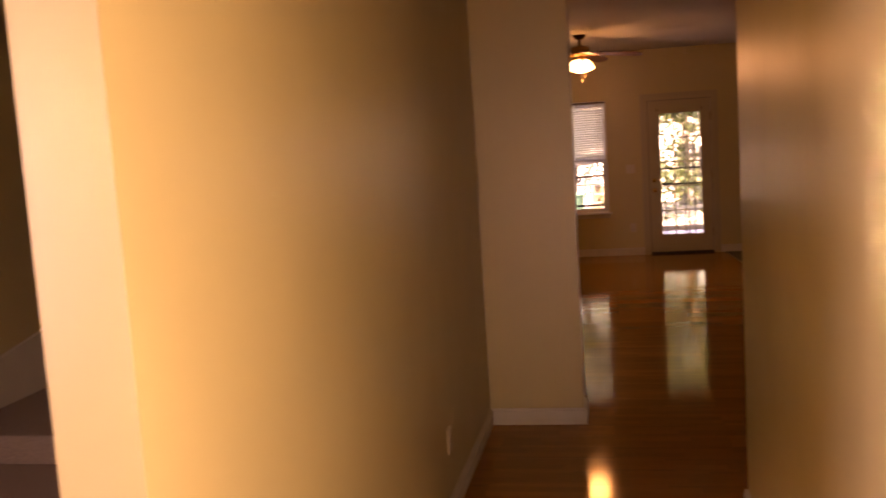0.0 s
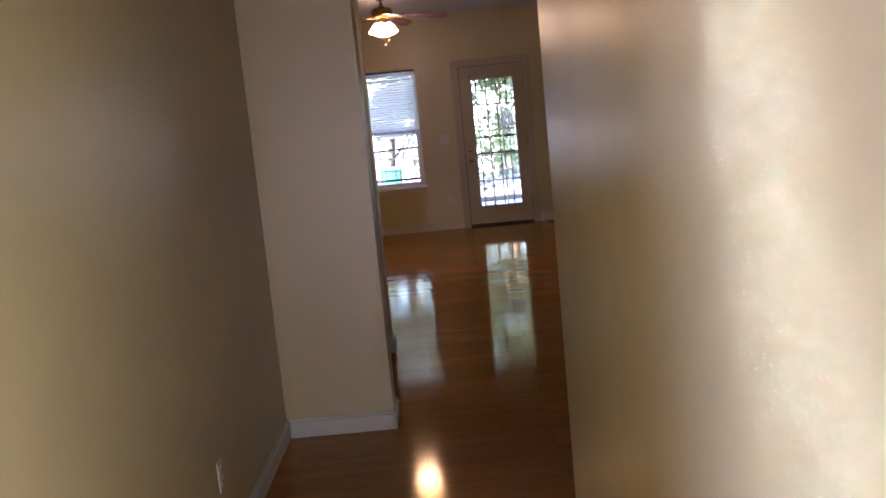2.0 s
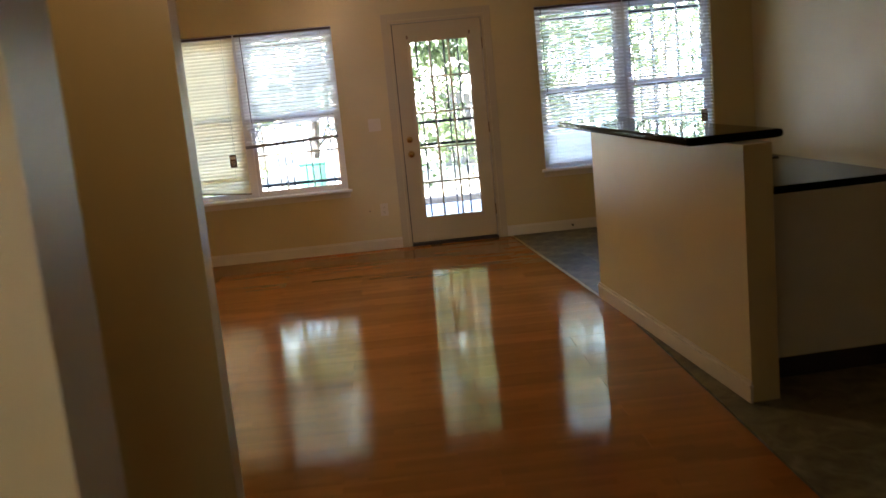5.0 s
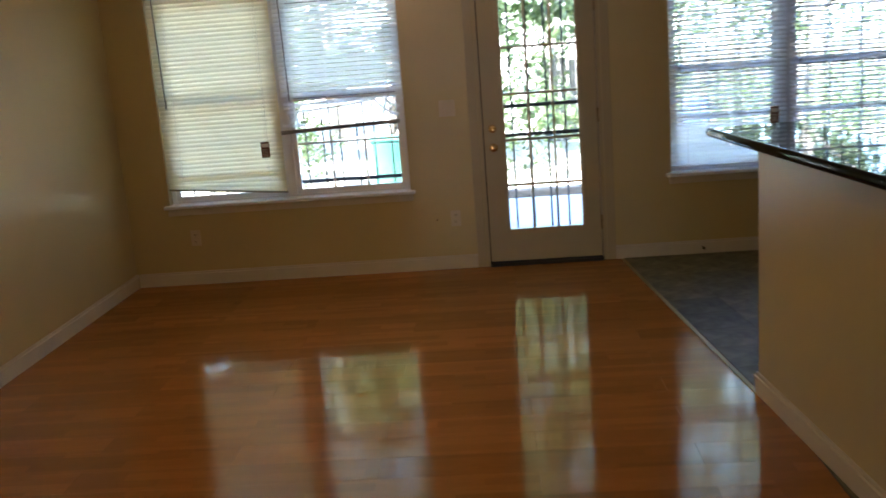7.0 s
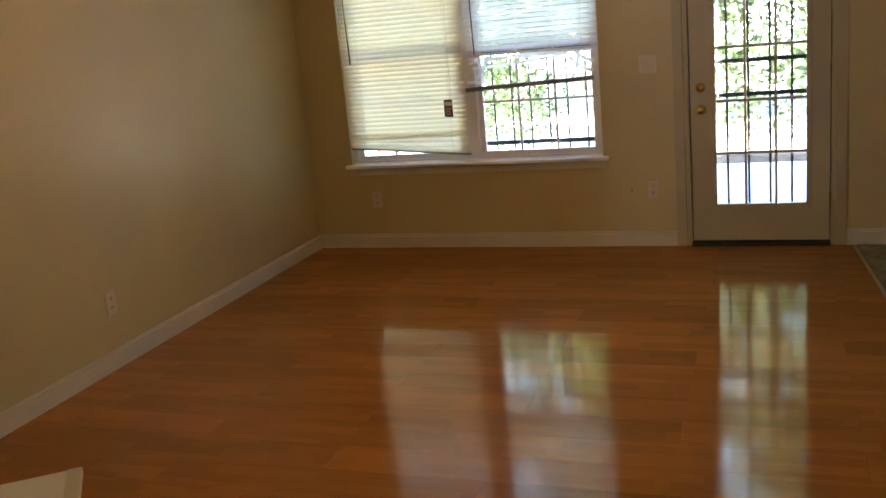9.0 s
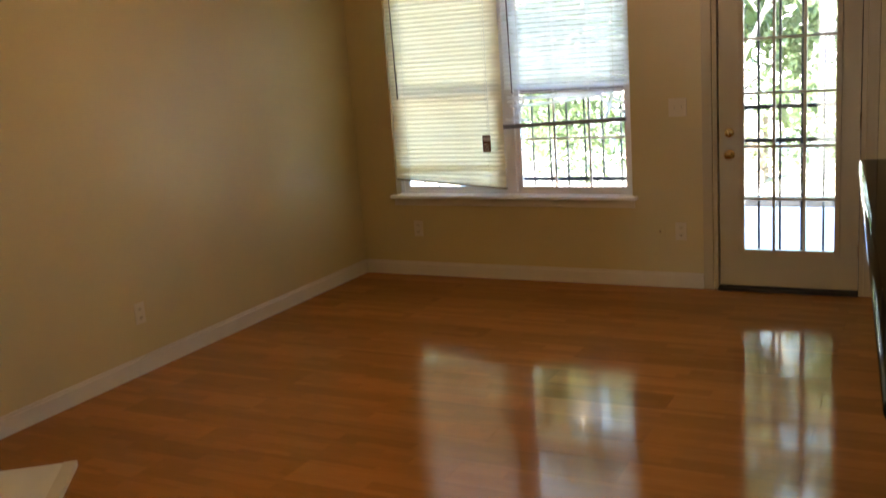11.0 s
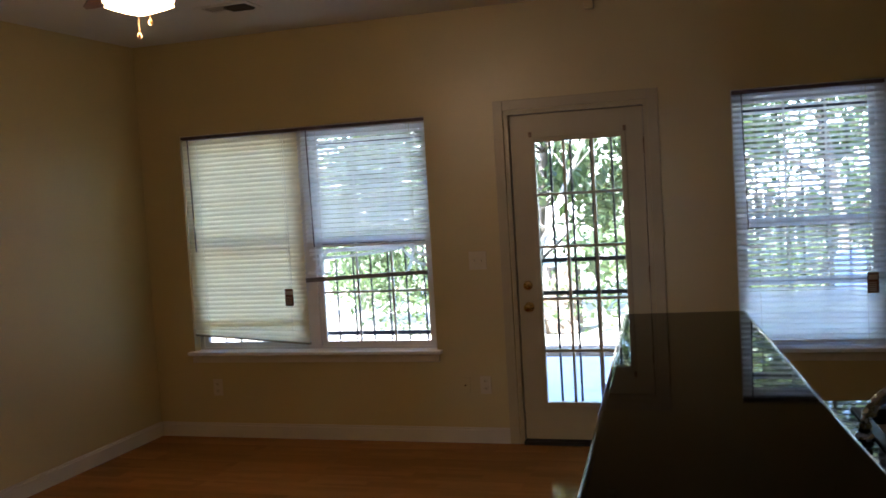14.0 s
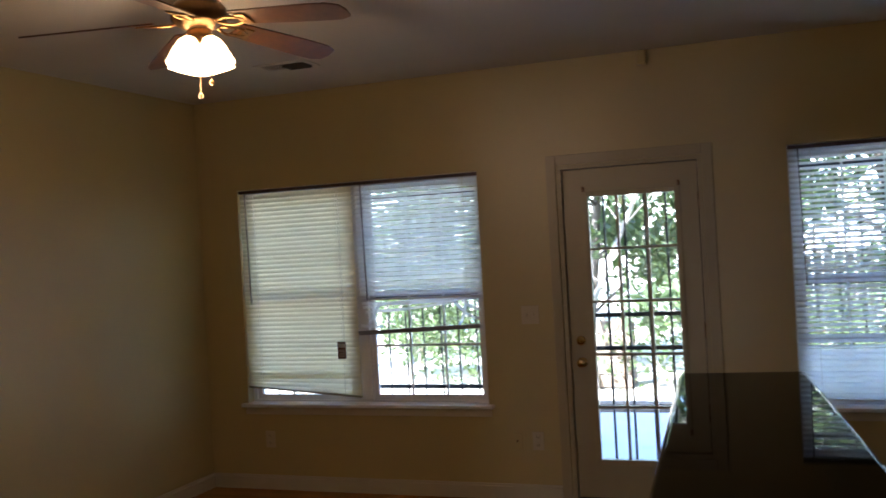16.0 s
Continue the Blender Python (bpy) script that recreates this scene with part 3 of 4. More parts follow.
def blind(x0, x1, z_bot, tilt, label, lean=0.0, tilt_low=None, low_to=0.0, seed=1, material=SLATW, deep=0.035, rail=VINYL):
    """A lowered blind; tilt: degrees the slats are turned; slats under low_to take tilt_low. lean: drop of the bottom's far end."""
    rnd = random.Random(seed)
    bl = thing("window_blind", label, "window blind", ((x0 + x1) / 2, 0.022, WZ1), group="window blinds")
    w, xm = x1 - x0, (x0 + x1) / 2
    part("headrail", boxes((x0, 0.004, WZ1 - 0.026, x1, 0.040, WZ1 - 0.006), bevel=0.002), RAILM, bl, "headrail coloured dark mauve for backlight")
    me = slat_mesh(w - 0.008, material, deep)
    z, n = WZ1 - 0.05, 0
    step = 0.0308
    while z > z_bot + 0.018:
        ob = new("slat", me)
        ob.parent = bl
        drop = max(0.0, (z_bot + 0.12 - z) / 0.12) * lean
        tl = tilt_low if tilt_low is not None and z < low_to else tilt
        m = Matrix.Translation((xm, 0.022, z + lean * 0.5 * (1 if drop else 0))) @ Matrix.Rotation(math.atan2(drop, w) + radians(rnd.gauss(0, 0.02)), 4, "Y") @ Matrix.Rotation(radians(tl + rnd.gauss(0, 0.6)), 4, "X")
        ob.matrix_basis = Matrix.Translation(bl.location).inverted() @ m
        z -= step
        n += 1
    rot = Matrix.Translation((xm, 0.022, z_bot + lean * 0.5)) @ Matrix.Rotation(math.atan2(lean, w), 4, "Y")
    part("bottom_rail", boxes((-w / 2, -0.013, -0.006, w / 2, 0.013, 0.008), bevel=0.002, m=rot), rail, bl)
    for x in (x0 + 0.12, x1 - 0.12):
        part("ladder_cord", add_tube(bmesh.new(), [(x, 0.002, WZ1 - 0.03), (x, 0.002, z_bot + 0.01)], 0.0009, 5), TRIM, bl)
    part("wand", add_tube(bmesh.new(), [(x0 + 0.055, 0.0, WZ1 - 0.03), (x0 + 0.068, -0.006, WZ1 - 0.80)], 0.004, 6), RAILM, bl, "tilt wand coloured dark for backlight")
    part("pull_cord", add_tube(bmesh.new(), [(x1 - 0.10, 0.001, WZ1 - 0.03), (x1 - 0.105, -0.002, 1.03)], 0.0016, 5), TRIM, bl)
    return bl


xm = (WX0 + WX1) / 2
b1 = blind(WX0 + 0.003, xm - 0.008, 0.645, 64, "cream mini blind fully lowered, slats nearly closed, bottom rail askew", lean=0.07, seed=3, material=SLAT, deep=0.042, rail=RAIL_SHADED)
b2 = blind(xm + 0.008, WX1 - 0.003, 1.30, 50, "white mini blind half lowered with broken slats hanging below", seed=5)
km = (KX0 + KX1) / 2
b3 = blind(KX0 + 0.003, km - 0.008, 0.635, 29, "white mini blind fully lowered, slats open, lowest slats closed", tilt_low=78, low_to=0.92, seed=7)
b4 = blind(km + 0.008, KX1 - 0.003, 0.635, 13, "white mini blind fully lowered, slats wide open", seed=9)


def card(bl, x, z):
    part("warning_tag", boxes((x - 0.03, -0.004, z - 0.058, x + 0.03, -0.002, z + 0.058)), TAGM, bl, "brown card tag on the cord")
    part("tag_print", boxes((x - 0.024, -0.0052, z + 0.018, x + 0.024, -0.0042, z + 0.044)), TAGW, bl, "pale printed patch")
    part("tag_text", boxes(*[(x - 0.022, -0.0050, z - 0.045 + 0.011 * k, x + 0.018, -0.0042, z - 0.041 + 0.011 * k) for k in range(5)]), TAGW, bl)


card(b1, xm - 0.135, 0.965)
card(b3, km - 0.10, 0.965)
card(b4, KX1 - 0.10, 0.965)
# the torn part of the second blind: loose strips and the dropped bottom rail
rnd = random.Random(12)
sx0, sx1 = xm + 0.02, WX1 - 0.02
part("dropped_rail", boxes((sx0 - 0.035, 0.020, 1.018, sx1 + 0.015, 0.048, 1.046), bevel=0.004, m=Matrix.Rotation(radians(-2.0), 4, "Y")), RAILG, b2, "grey blind bottom rail hanging low")
for k, (xa, za, xb, zb, sag) in enumerate(((sx0, 1.275, sx1, 1.30, 0.02), (sx0, 1.245, sx1 - 0.03, 1.285, -0.02), (sx0 + 0.02, 1.215, sx1 - 0.18, 1.27, 0.01), (sx0 + 0.14, 1.285, sx0 + 0.02, 1.115, 0.02),
                                          (sx1 - 0.20, 1.285, sx1 - 0.02, 1.15, 0.03), (sx1 - 0.10, 1.29, sx1 - 0.16, 1.11, 0.02), (sx0 + 0.07, 1.27, sx0 + 0.10, 1.11, -0.02), (sx1 - 0.15, 1.29, sx1 - 0.01, 1.21, 0.015), (sx0 - 0.02, 1.125, sx0 + 0.15, 1.118, 0.004))):
    bm = bmesh.new()
    rows = []
    for i in range(9):
        u = i / 8
        x, z = xa + (xb - xa) * u, za + (zb - za) * u - sag * math.sin(math.pi * u)
        dx, dz = xb - xa, zb - za
        L = math.hypot(dx, dz)
        tw = 0.5 + 0.5 * math.sin(3 * u + k)
        nx, nz = -dz / L * 0.009, dx / L * 0.009
        y = 0.028 + 0.006 * math.sin(5 * u + k)
        rows.append((bm.verts.new((x - nx, y - 0.005 * tw, z - nz)), bm.verts.new((x + nx, y + 0.005 * tw, z + nz))))
    for r0, r1 in zip(rows, rows[1:]):
        bm.faces.new((r0[0], r0[1], r1[1], r1[0])).smooth = True
    part("broken_slat", bm, SLATW, b2)

# ---- bar: half wall, raised counter, lower counter with sink; stands a little out of square ----
BAR = Matrix.Translation((3.62, -2.70, 0)) @ Matrix.Rotation(radians(4.4), 4, "Z")


def at_bar(*bs, bevel=0.0):
    return boxes(*bs, bevel=bevel, m=BAR)


hw = tagged(new("half_wall", mesh_of("half_wall", at_bar((0.20, -2.27, 0, 0.33, -0.06, 1.145)), WALL)), "tan painted half wall carrying the bar top", "half wall", "", "structure")
bb = bmesh.new()
for t, z0, z1 in ((0.014, 0.0, 0.072), (0.020, 0.072, 0.085), (0.010, 0.085, 0.100)):
    add_box(bb, 0.20 - t, -2.27 - t, z0, 0.20, -0.06 + t, z1, bevel=0.002, m=BAR)
    add_box(bb, 0.20, -0.06, z0, 0.33, -0.06 + t, z1, bevel=0.002, m=BAR)
struct("baseboard", bb, TRIM, "white painted baseboard round the half wall", "baseboard")
bar = thing("bar_counter", "polished black granite bar top on the half wall", "bar counter", BAR @ Vector((0.2, -1, 1.145)))
slab = boxes((0.0, -2.16, 1.150, 0.385, 0.02, 1.188))
for v in slab.verts:
    if v.co.x > 0.3 and v.co.y < -1:
        v.co.x += 0.062      # the top widens towards the kitchen's end
bmesh.ops.bevel(slab, geom=list(slab.edges), offset=0.0165, segments=5, affect="EDGES", profile=0.5)
for f in slab.faces:
    f.smooth = f.calc_area() < 0.05
bmesh.ops.transform(slab, matrix=BAR, verts=slab.verts)
part("counter_slab", slab, GRANITE, bar)
part("support_strip", at_bar((0.12, -2.0, 1.132, 0.20, -0.08, 1.150)), TRIM, bar)
cab = thing("base_cabinet", "white painted kitchen base cabinets behind the bar", "cabinet", BAR @ Vector((0.6, -1, 0)))
part("body", at_bar((0.335, -2.02, 0.10, 1.07, -0.09, 0.876)), TRIM, cab)
part("toe_kick", at_bar((0.335, -2.02, 0.0, 1.01, -0.09, 0.10)), DARKGAP, cab)
for k in range(4):
    d = part("door", at_bar((1.07, -2.01 + k * 0.48, 0.12, 1.09, -1.55 + k * 0.48, 0.86), bevel=0.004), TRIM, cab)
SX0, SX1, SY0, SY1 = 0.665, 1.02, -0.92, -0.19
ct = thing("worktop", "polished black granite kitchen worktop with a sink cut-out", "worktop", BAR @ Vector((0.6, -1, 0.876)))
part("worktop_slab", at_bar((0.335, -2.02, 0.878, SX0, -0.06, 0.914), (SX1, -2.02, 0.878, 1.105, -0.06, 0.914), (SX0, -2.02, 0.878, SX1, SY0, 0.914), (SX0, SY1, 0.878, SX1, -0.06, 0.914)), GRANITE, ct)
sink = thing("kitchen_sink", "black composite drop-in kitchen sink", "sink", BAR @ Vector((0.86, -0.55, 0.914)))
part("rim", at_bar((SX0 - 0.02, SY0 - 0.02, 0.9145, SX0 + 0.01, SY1 + 0.02, 0.921), (SX1 - 0.01, SY0 - 0.02, 0.9145, SX1 + 0.02, SY1 + 0.02, 0.921), (SX0 + 0.01, SY0 - 0.02, 0.9145, SX1 - 0.01, SY0 + 0.01, 0.921),
                   (SX0 + 0.01, SY1 - 0.01, 0.9145, SX1 - 0.01, SY1 + 0.02, 0.921), bevel=0.002), SINKB, sink)
part("basin", at_bar((SX0 + 0.002, SY0 + 0.002, 0.73, SX1 - 0.002, SY1 - 0.002, 0.735), (SX0 + 0.002, SY0 + 0.002, 0.735, SX0 + 0.006, SY1 - 0.002, 0.914), (SX1 - 0.006, SY0 + 0.002, 0.735, SX1 - 0.002, SY1 - 0.002, 0.914),
                     (SX0 + 0.006, SY0 + 0.002, 0.735, SX1 - 0.006, SY0 + 0.006, 0.914), (SX0 + 0.006, SY1 - 0.006, 0.735, SX1 - 0.006, SY1 - 0.002, 0.914)), SINKB, sink)
FU = 0.618
fc = thing("kitchen_faucet", "chrome low-arc kitchen faucet behind the sink", "faucet", BAR @ Vector((FU, -0.50, 0.914)))
arc = [BAR @ Vector((FU, -0.50, 0.914)), BAR @ Vector((FU + 0.004, -0.50, 0.955))]
arc += [BAR @ Vector((FU + 0.012 + 0.125 * (1 - math.cos(a)), -0.50, 0.962 + 0.095 * math.sin(a))) for a in (math.pi * k / 16 for k in range(1, 13))]
part("spout", add_tube(bmesh.new(), arc, [0.017 - 0.0004 * k for k in range(len(arc))], 14), STEEL, fc)
part("spray_tip", add_tube(bmesh.new(), [arc[-1], arc[-1] + Vector((0.014, 0, -0.036))], [0.015, 0.018], 14), DARKGAP, fc, "dark rubber spray tip")
part("base", lathe([(0.026, 0), (0.025, 0.010), (0.019, 0.018)], 20, Matrix.Translation(arc[0])), STEEL, fc)
part("lever", add_tube(bmesh.new(), [arc[0] + Vector((0, 0.018, 0.03)), arc[0] + Vector((0.01, 0.085, 0.055))], [0.008, 0.005], 10), STEEL, fc)

# ---- ceiling fan with a lit four-shade kit ----
FX, FY = 1.89, -2.67
fan = thing("ceiling_fan", "dark bronze ceiling fan with dark wood blades and lit glass shades", "ceiling fan", (FX, FY, H))
T = Matrix.Translation((FX, FY, 0))
part("canopy", lathe([(0.016, H - 0.055), (0.045, H - 0.045), (0.068, H - 0.012), (0.07, H - 0.002)], 28, T), BRONZE, fan)
part("downrod", add_tube(bmesh.new(), [(FX, FY, H - 0.05), (FX, FY, H - 0.17)], 0.013, 12), BRONZE, fan)
part("motor_housing", lathe([(0.05, 2.51), (0.085, 2.53), (0.104, 2.545), (0.106, 2.592), (0.09, 2.612), (0.035, 2.625), (0.02, 2.64)], 32, T), BRONZE, fan)
part("light_fitter", lathe([(0.018, 2.425), (0.042, 2.435), (0.05, 2.455), (0.045, 2.512)], 24, T), AGED, fan, "brass light fitter")
for k in range(5):
    R = T @ Matrix.Rotation(radians(-4 + 72 * k), 4, "Z") @ Matrix.Rotation(radians(5.6), 4, "Y") @ Matrix.Rotation(radians(-13), 4, "X")
    bm = bmesh.new()
    outline = [(0.17, 0.052), (0.30, 0.060), (0.50, 0.068), (0.60, 0.066), (0.645, 0.045), (0.655, 0.0)]
    pts = outline + [(x, -y) for x, y in outline[-2::-1]]
    top = [bm.verts.new((x, y, 0.005)) for x, y in pts]
    bot = [bm.verts.new((x, y, -0.001)) for x, y in pts]
    bm.faces.new(top)
    bm.faces.new(bot[::-1])
    for i in range(len(pts)):
        j = (i + 1) % len(pts)
        bm.faces.new((top[i], bot[i], bot[j], top[j]))
    bmesh.ops.transform(bm, matrix=Matrix.Translation((0, 0, 2.552)) @ R, verts=bm.verts)
    bl = part("blade", bm, BLADE, fan)
    iron = bmesh.new()
    for sy in (-1, 1):
        add_tube(iron, [(0.085, 0.006 * sy, -0.010), (0.115, 0.022 * sy, -0.012), (0.150, 0.034 * sy, -0.011), (0.185, 0.026 * sy, -0.009), (0.215, 0.010 * sy, -0.007)], 0.0055, 8)
    add_box(iron, 0.19, -0.038, -0.010, 0.235, 0.038, -0.003, bevel=0.003)
    bmesh.ops.transform(iron, matrix=Matrix.Translation((0, 0, 2.552)) @ R, verts=iron.verts)
    part("blade_iron", iron, AGED, bl, "brass blade bracket")
for k in range(4):
    a = radians(-12 + 90 * k)
    d = Vector((math.cos(a), math.sin(a), 0))
    c = Vector((FX, FY, 2.474)) + d * 0.048
    M = Matrix.Translation(c) @ Matrix.Rotation(radians(21), 4, Vector((-d.y, d.x, 0)) * -1)
    part("lamp_arm", add_tube(bmesh.new(), [Vector((FX, FY, 2.478)) + d * 0.025, c + Vector((0, 0, 0.012))], 0.012, 10), AGED, fan)
    bm = lathe([(0.066, -0.118), (0.064, -0.112), (0.058, -0.085), (0.052, -0.055), (0.040, -0.022), (0.024, -0.002), (0.020, 0.0)], 24, M)
    part("shade", bm, SHADEG, fan, "glowing frosted glass bell shade")
for dx, dy, z1, z2 in ((0.012, -0.03, 2.41, 2.255), (0.05, -0.01, 2.41, 2.305)):
    ch = part("pull_chain", add_tube(bmesh.new(), [(FX + dx, FY + dy, z1), (FX + dx, FY + dy, z2)], 0.0018, 6), AGED, fan)
    part("pull_bob", lathe([(0.0, -0.014), (0.008, -0.008), (0.008, 0.004), (0.002, 0.012)], 12, Matrix.Translation((FX + dx, FY + dy, z2))), AGED, ch)
fl = bpy.data.lights.new("fan_lamp", "POINT")
fl.energy, fl.color, fl.shadow_soft_size = 1.25, (1.0, 0.66, 0.34), 0.12
new("fan_lamp", fl).location = (FX, FY, 2.28)

# ---- pendant lamp in the side passage ----
pl = thing("pendant_lamp", "small lit glass pendant lamp in the side passage", "pendant lamp", (1.80, -6.65, H))
part("ceiling_cap", lathe([(0.01, H - 0.03), (0.05, H - 0.02), (0.055, H - 0.002)], 20, Matrix.Translation((1.80, -6.65, 0))), BRASS, pl)
part("rod", add_tube(bmesh.new(), [(1.80, -6.65, H - 0.03), (1.80, -6.65, 2.30)], 0.006, 8), BRASS, pl)
part("shade", lathe([(0.105, 2.13), (0.10, 2.145), (0.085, 2.19), (0.06, 2.25), (0.03, 2.285), (0.012, 2.30)], 24, Matrix.Translation((1.80, -6.65, 0))), SHADEP, pl, "glowing frosted glass shade")
part("pull_chain", add_tube(bmesh.new(), [(1.88, -6.65, 2.15), (1.88, -6.65, 2.03)], 0.002, 6), BRASS, pl)
pd = bpy.data.lights.new("pendant_bulb", "POINT")
pd.energy, pd.color, pd.shadow_soft_size = 0.13, (1.0, 0.66, 0.34), 0.09
new("pendant_bulb", pd).location = (1.80, -6.65, 2.09)

# ---- small fixtures ----
def outlet(at, facing):
    o = thing("wall_outlet", "small ivory duplex wall outlet", "outlet", at, group="wall outlets")
    M = Matrix.Translation(at) @ (Matrix.Rotation(radians(90), 4, "Z") if facing == "x" else Matrix.Identity(4))
    part("plate", boxes((-0.036, -0.006, -0.058, 0.036, -0.0005, 0.058), bevel=0.002, m=M), PLATE, o)
    for z in (-0.024, 0.024):
        s = part("socket", boxes((-0.016, -0.0085, z - 0.014, 0.016, -0.006, z + 0.014), bevel=0.001, m=M), PLATE, o)
        part("slot", boxes((-0.008, -0.0092, z - 0.004, -0.005, -0.0084, z + 0.007), (0.005, -0.0092, z - 0.004, 0.008, -0.0084, z + 0.007), (-0.002, -0.0092, z - 0.010, 0.002, -0.0084, z - 0.006), m=M), DARKGAP, s)


outlet((0, -2.35, 0.336), "x")
outlet((2.41, 0, 0.375), "y")
outlet((0.48, 0, 0.35), "y")
outlet((1.42, -8.9, 0.36), "x")
cj = thing("cable_jack", "small tan cable jack plate beside the outlet", "cable jack", (2.275, 0, 0.372))
part("plate", boxes((2.243, -0.005, 0.322, 2.307, -0.0005, 0.422), bevel=0.002), WALL, cj)
part("socket", add_tube(bmesh.new(), [(2.275, -0.004, 0.372), (2.275, -0.014, 0.372)], 0.006, 10), BRONZE, cj)
sw = thing("light_switch", "ivory double light switch plate beside the door", "light switch", (2.402, 0, 1.17))
part("plate", boxes((2.345, -0.006, 1.112, 2.459, -0.0005, 1.228), bevel=0.002), PLATE, sw)
for x in (2.379, 2.425):
    part("toggle", boxes((x - 0.005, -0.018, 1.16, x + 0.005, -0.006, 1.178), bevel=0.002), PLATE, sw)
md = thing("alarm_sensor", "small beige alarm sensor high on the wall", "sensor", (3.18, 0, 2.68))
part("housing", boxes((3.15, -0.045, 2.645, 3.21, -0.001, 2.735), bevel=0.012), WALL, md)
part("lens", boxes((3.155, -0.048, 2.655, 3.205, -0.0445, 2.685), bevel=0.001), WALL, md)
cv = thing("ceiling_vent", "white metal ceiling air vent, partly open", "ceiling vent", (1.25, -0.86, H))
part("frame", boxes((1.08, -0.96, H - 0.008, 1.42, -0.93, H - 0.001), (1.08, -0.79, H - 0.008, 1.42, -0.76, H - 0.001), (1.08, -0.93, H - 0.008, 1.11, -0.79, H - 0.001), (1.39, -0.93, H - 0.008, 1.42, -0.79, H - 0.001)), CEIL, cv)
# flat plate instead of a hole; shade is in its colour
part("opening", boxes((1.11, -0.93, H - 0.003, 1.39, -0.79, H - 0.001)), DUCT, cv, "flat plate coloured as the duct's shade")
for k in range(6):
    y = -0.92 + 0.024 * k
    part("slat", boxes((-0.07, -0.011, -0.001, 0.07, 0.011, 0.001), m=Matrix.Translation((1.182, y, H - 0.009)) @ Matrix.Rotation(radians(12), 4, "X")), CEIL, cv)
for k in range(5):
    y = -0.91 + 0.026 * k
    part("slat", boxes((-0.07, -0.009, -0.0006, 0.07, 0.009, 0.0006), m=Matrix.Translation((1.318, y, H - 0.013)) @ Matrix.Rotation(radians(62), 4, "X")), DUCT, cv, "open louvre coloured dark for shade")
ds = thing("door_stop", "small brass door stop on the baseboard", "door stop", (4.17, -0.02, 0.06))
part("spring", add_tube(bmesh.new(), [(4.17, -0.014, 0.06), (4.17, -0.075, 0.058)], 0.006, 8), BRONZE, ds)
part("tip", add_tube(bmesh.new(), [(4.17, -0.075, 0.058), (4.17, -0.09, 0.057)], 0.010, 10), DARKGAP, ds)
HR = Matrix.Translation((0.625, -3.415, 0)) @ Matrix.Rotation(radians(-53), 4, "Z")
hs = thing("floor_slab", "low white painted slab lying askew on the floor", "slab", (0.6, -3.9, 0))
part("slab", boxes((0.0, -0.70, 0.0, 1.35, -0.055, 0.026), bevel=0.004, m=HR), HEARTH, hs)
part("edging", boxes((0.0, -0.055, 0.0, 1.35, 0.0, 0.030), bevel=0.004, m=HR), TRIM, hs, "glossy white edge strip")
EDGE = Matrix.Translation((3.815, -2.73, 0)) @ Matrix.Rotation(radians(4.6), 4, "Z")
fs = thing("floor_strip", "narrow worn brass strip between wood and vinyl floor", "floor strip", (3.66, -1.4, 0))
part("strip", boxes((-0.010, -0.03, 0.0, 0.010, 2.70, 0.0065), bevel=0.002, m=EDGE), DULLBRASS, fs)

# ---- carpeted stairs ----
st = tagged(thing("staircase", "brown carpeted stairs with a white skirt board", "staircase", (-1.0, -7.5, 0)), kind="structure")
part("step", boxes((-1.80, -8.25, 0.0, -0.28, -6.95, 0.18), bevel=0.02), CARPET, st)
for k in range(12):
    part("step", boxes((-1.78, -6.95 + 0.26 * k, 0.0, -0.28, -6.67 + 0.26 * k, 0.36 + 0.18 * k), bevel=0.018), CARPET, st)
bm = bmesh.new()
pts = [(-8.6, 0.0), (-8.25, 0.0), (-8.25, 0.18), (-6.95, 0.18), (-3.05, 3.0), (-3.05, 3.35), (-7.15, 0.58), (-8.6, 0.34)]
for x in (-1.80, -1.775):
    bm.faces.new([bm.verts.new((x, y, z)) for y, z in pts])
bm.verts.ensure_lookup_table()
n = len(pts)
for i in range(n):
    bm.faces.new((bm.verts[i], bm.verts[(i + 1) % n], bm.verts[n + (i + 1) % n], bm.verts[n + i]))
part("skirt_board", bm, TRIM, st, "white painted skirt board")

# ---- outdoors ----
struct("ground", boxes((-400, -400, -0.5, 400, 400, -0.16)), SOIL, "pale dry bare soil yard", "ground")
struct("patio", boxes((-1.2, 0.155, -0.16, 7.0, 3.25, -0.045), bevel=0.01), CONCRETE, "pale concrete patio slab behind the house", "patio")
eb = thing("edging_timber", "weathered timber edging along the patio", "garden edging", (2.8, 3.4, -0.1))
part("timber", boxes((-1.3, 3.30, -0.16, 7.2, 3.46, 0.03), bevel=0.02), MULCH, eb)


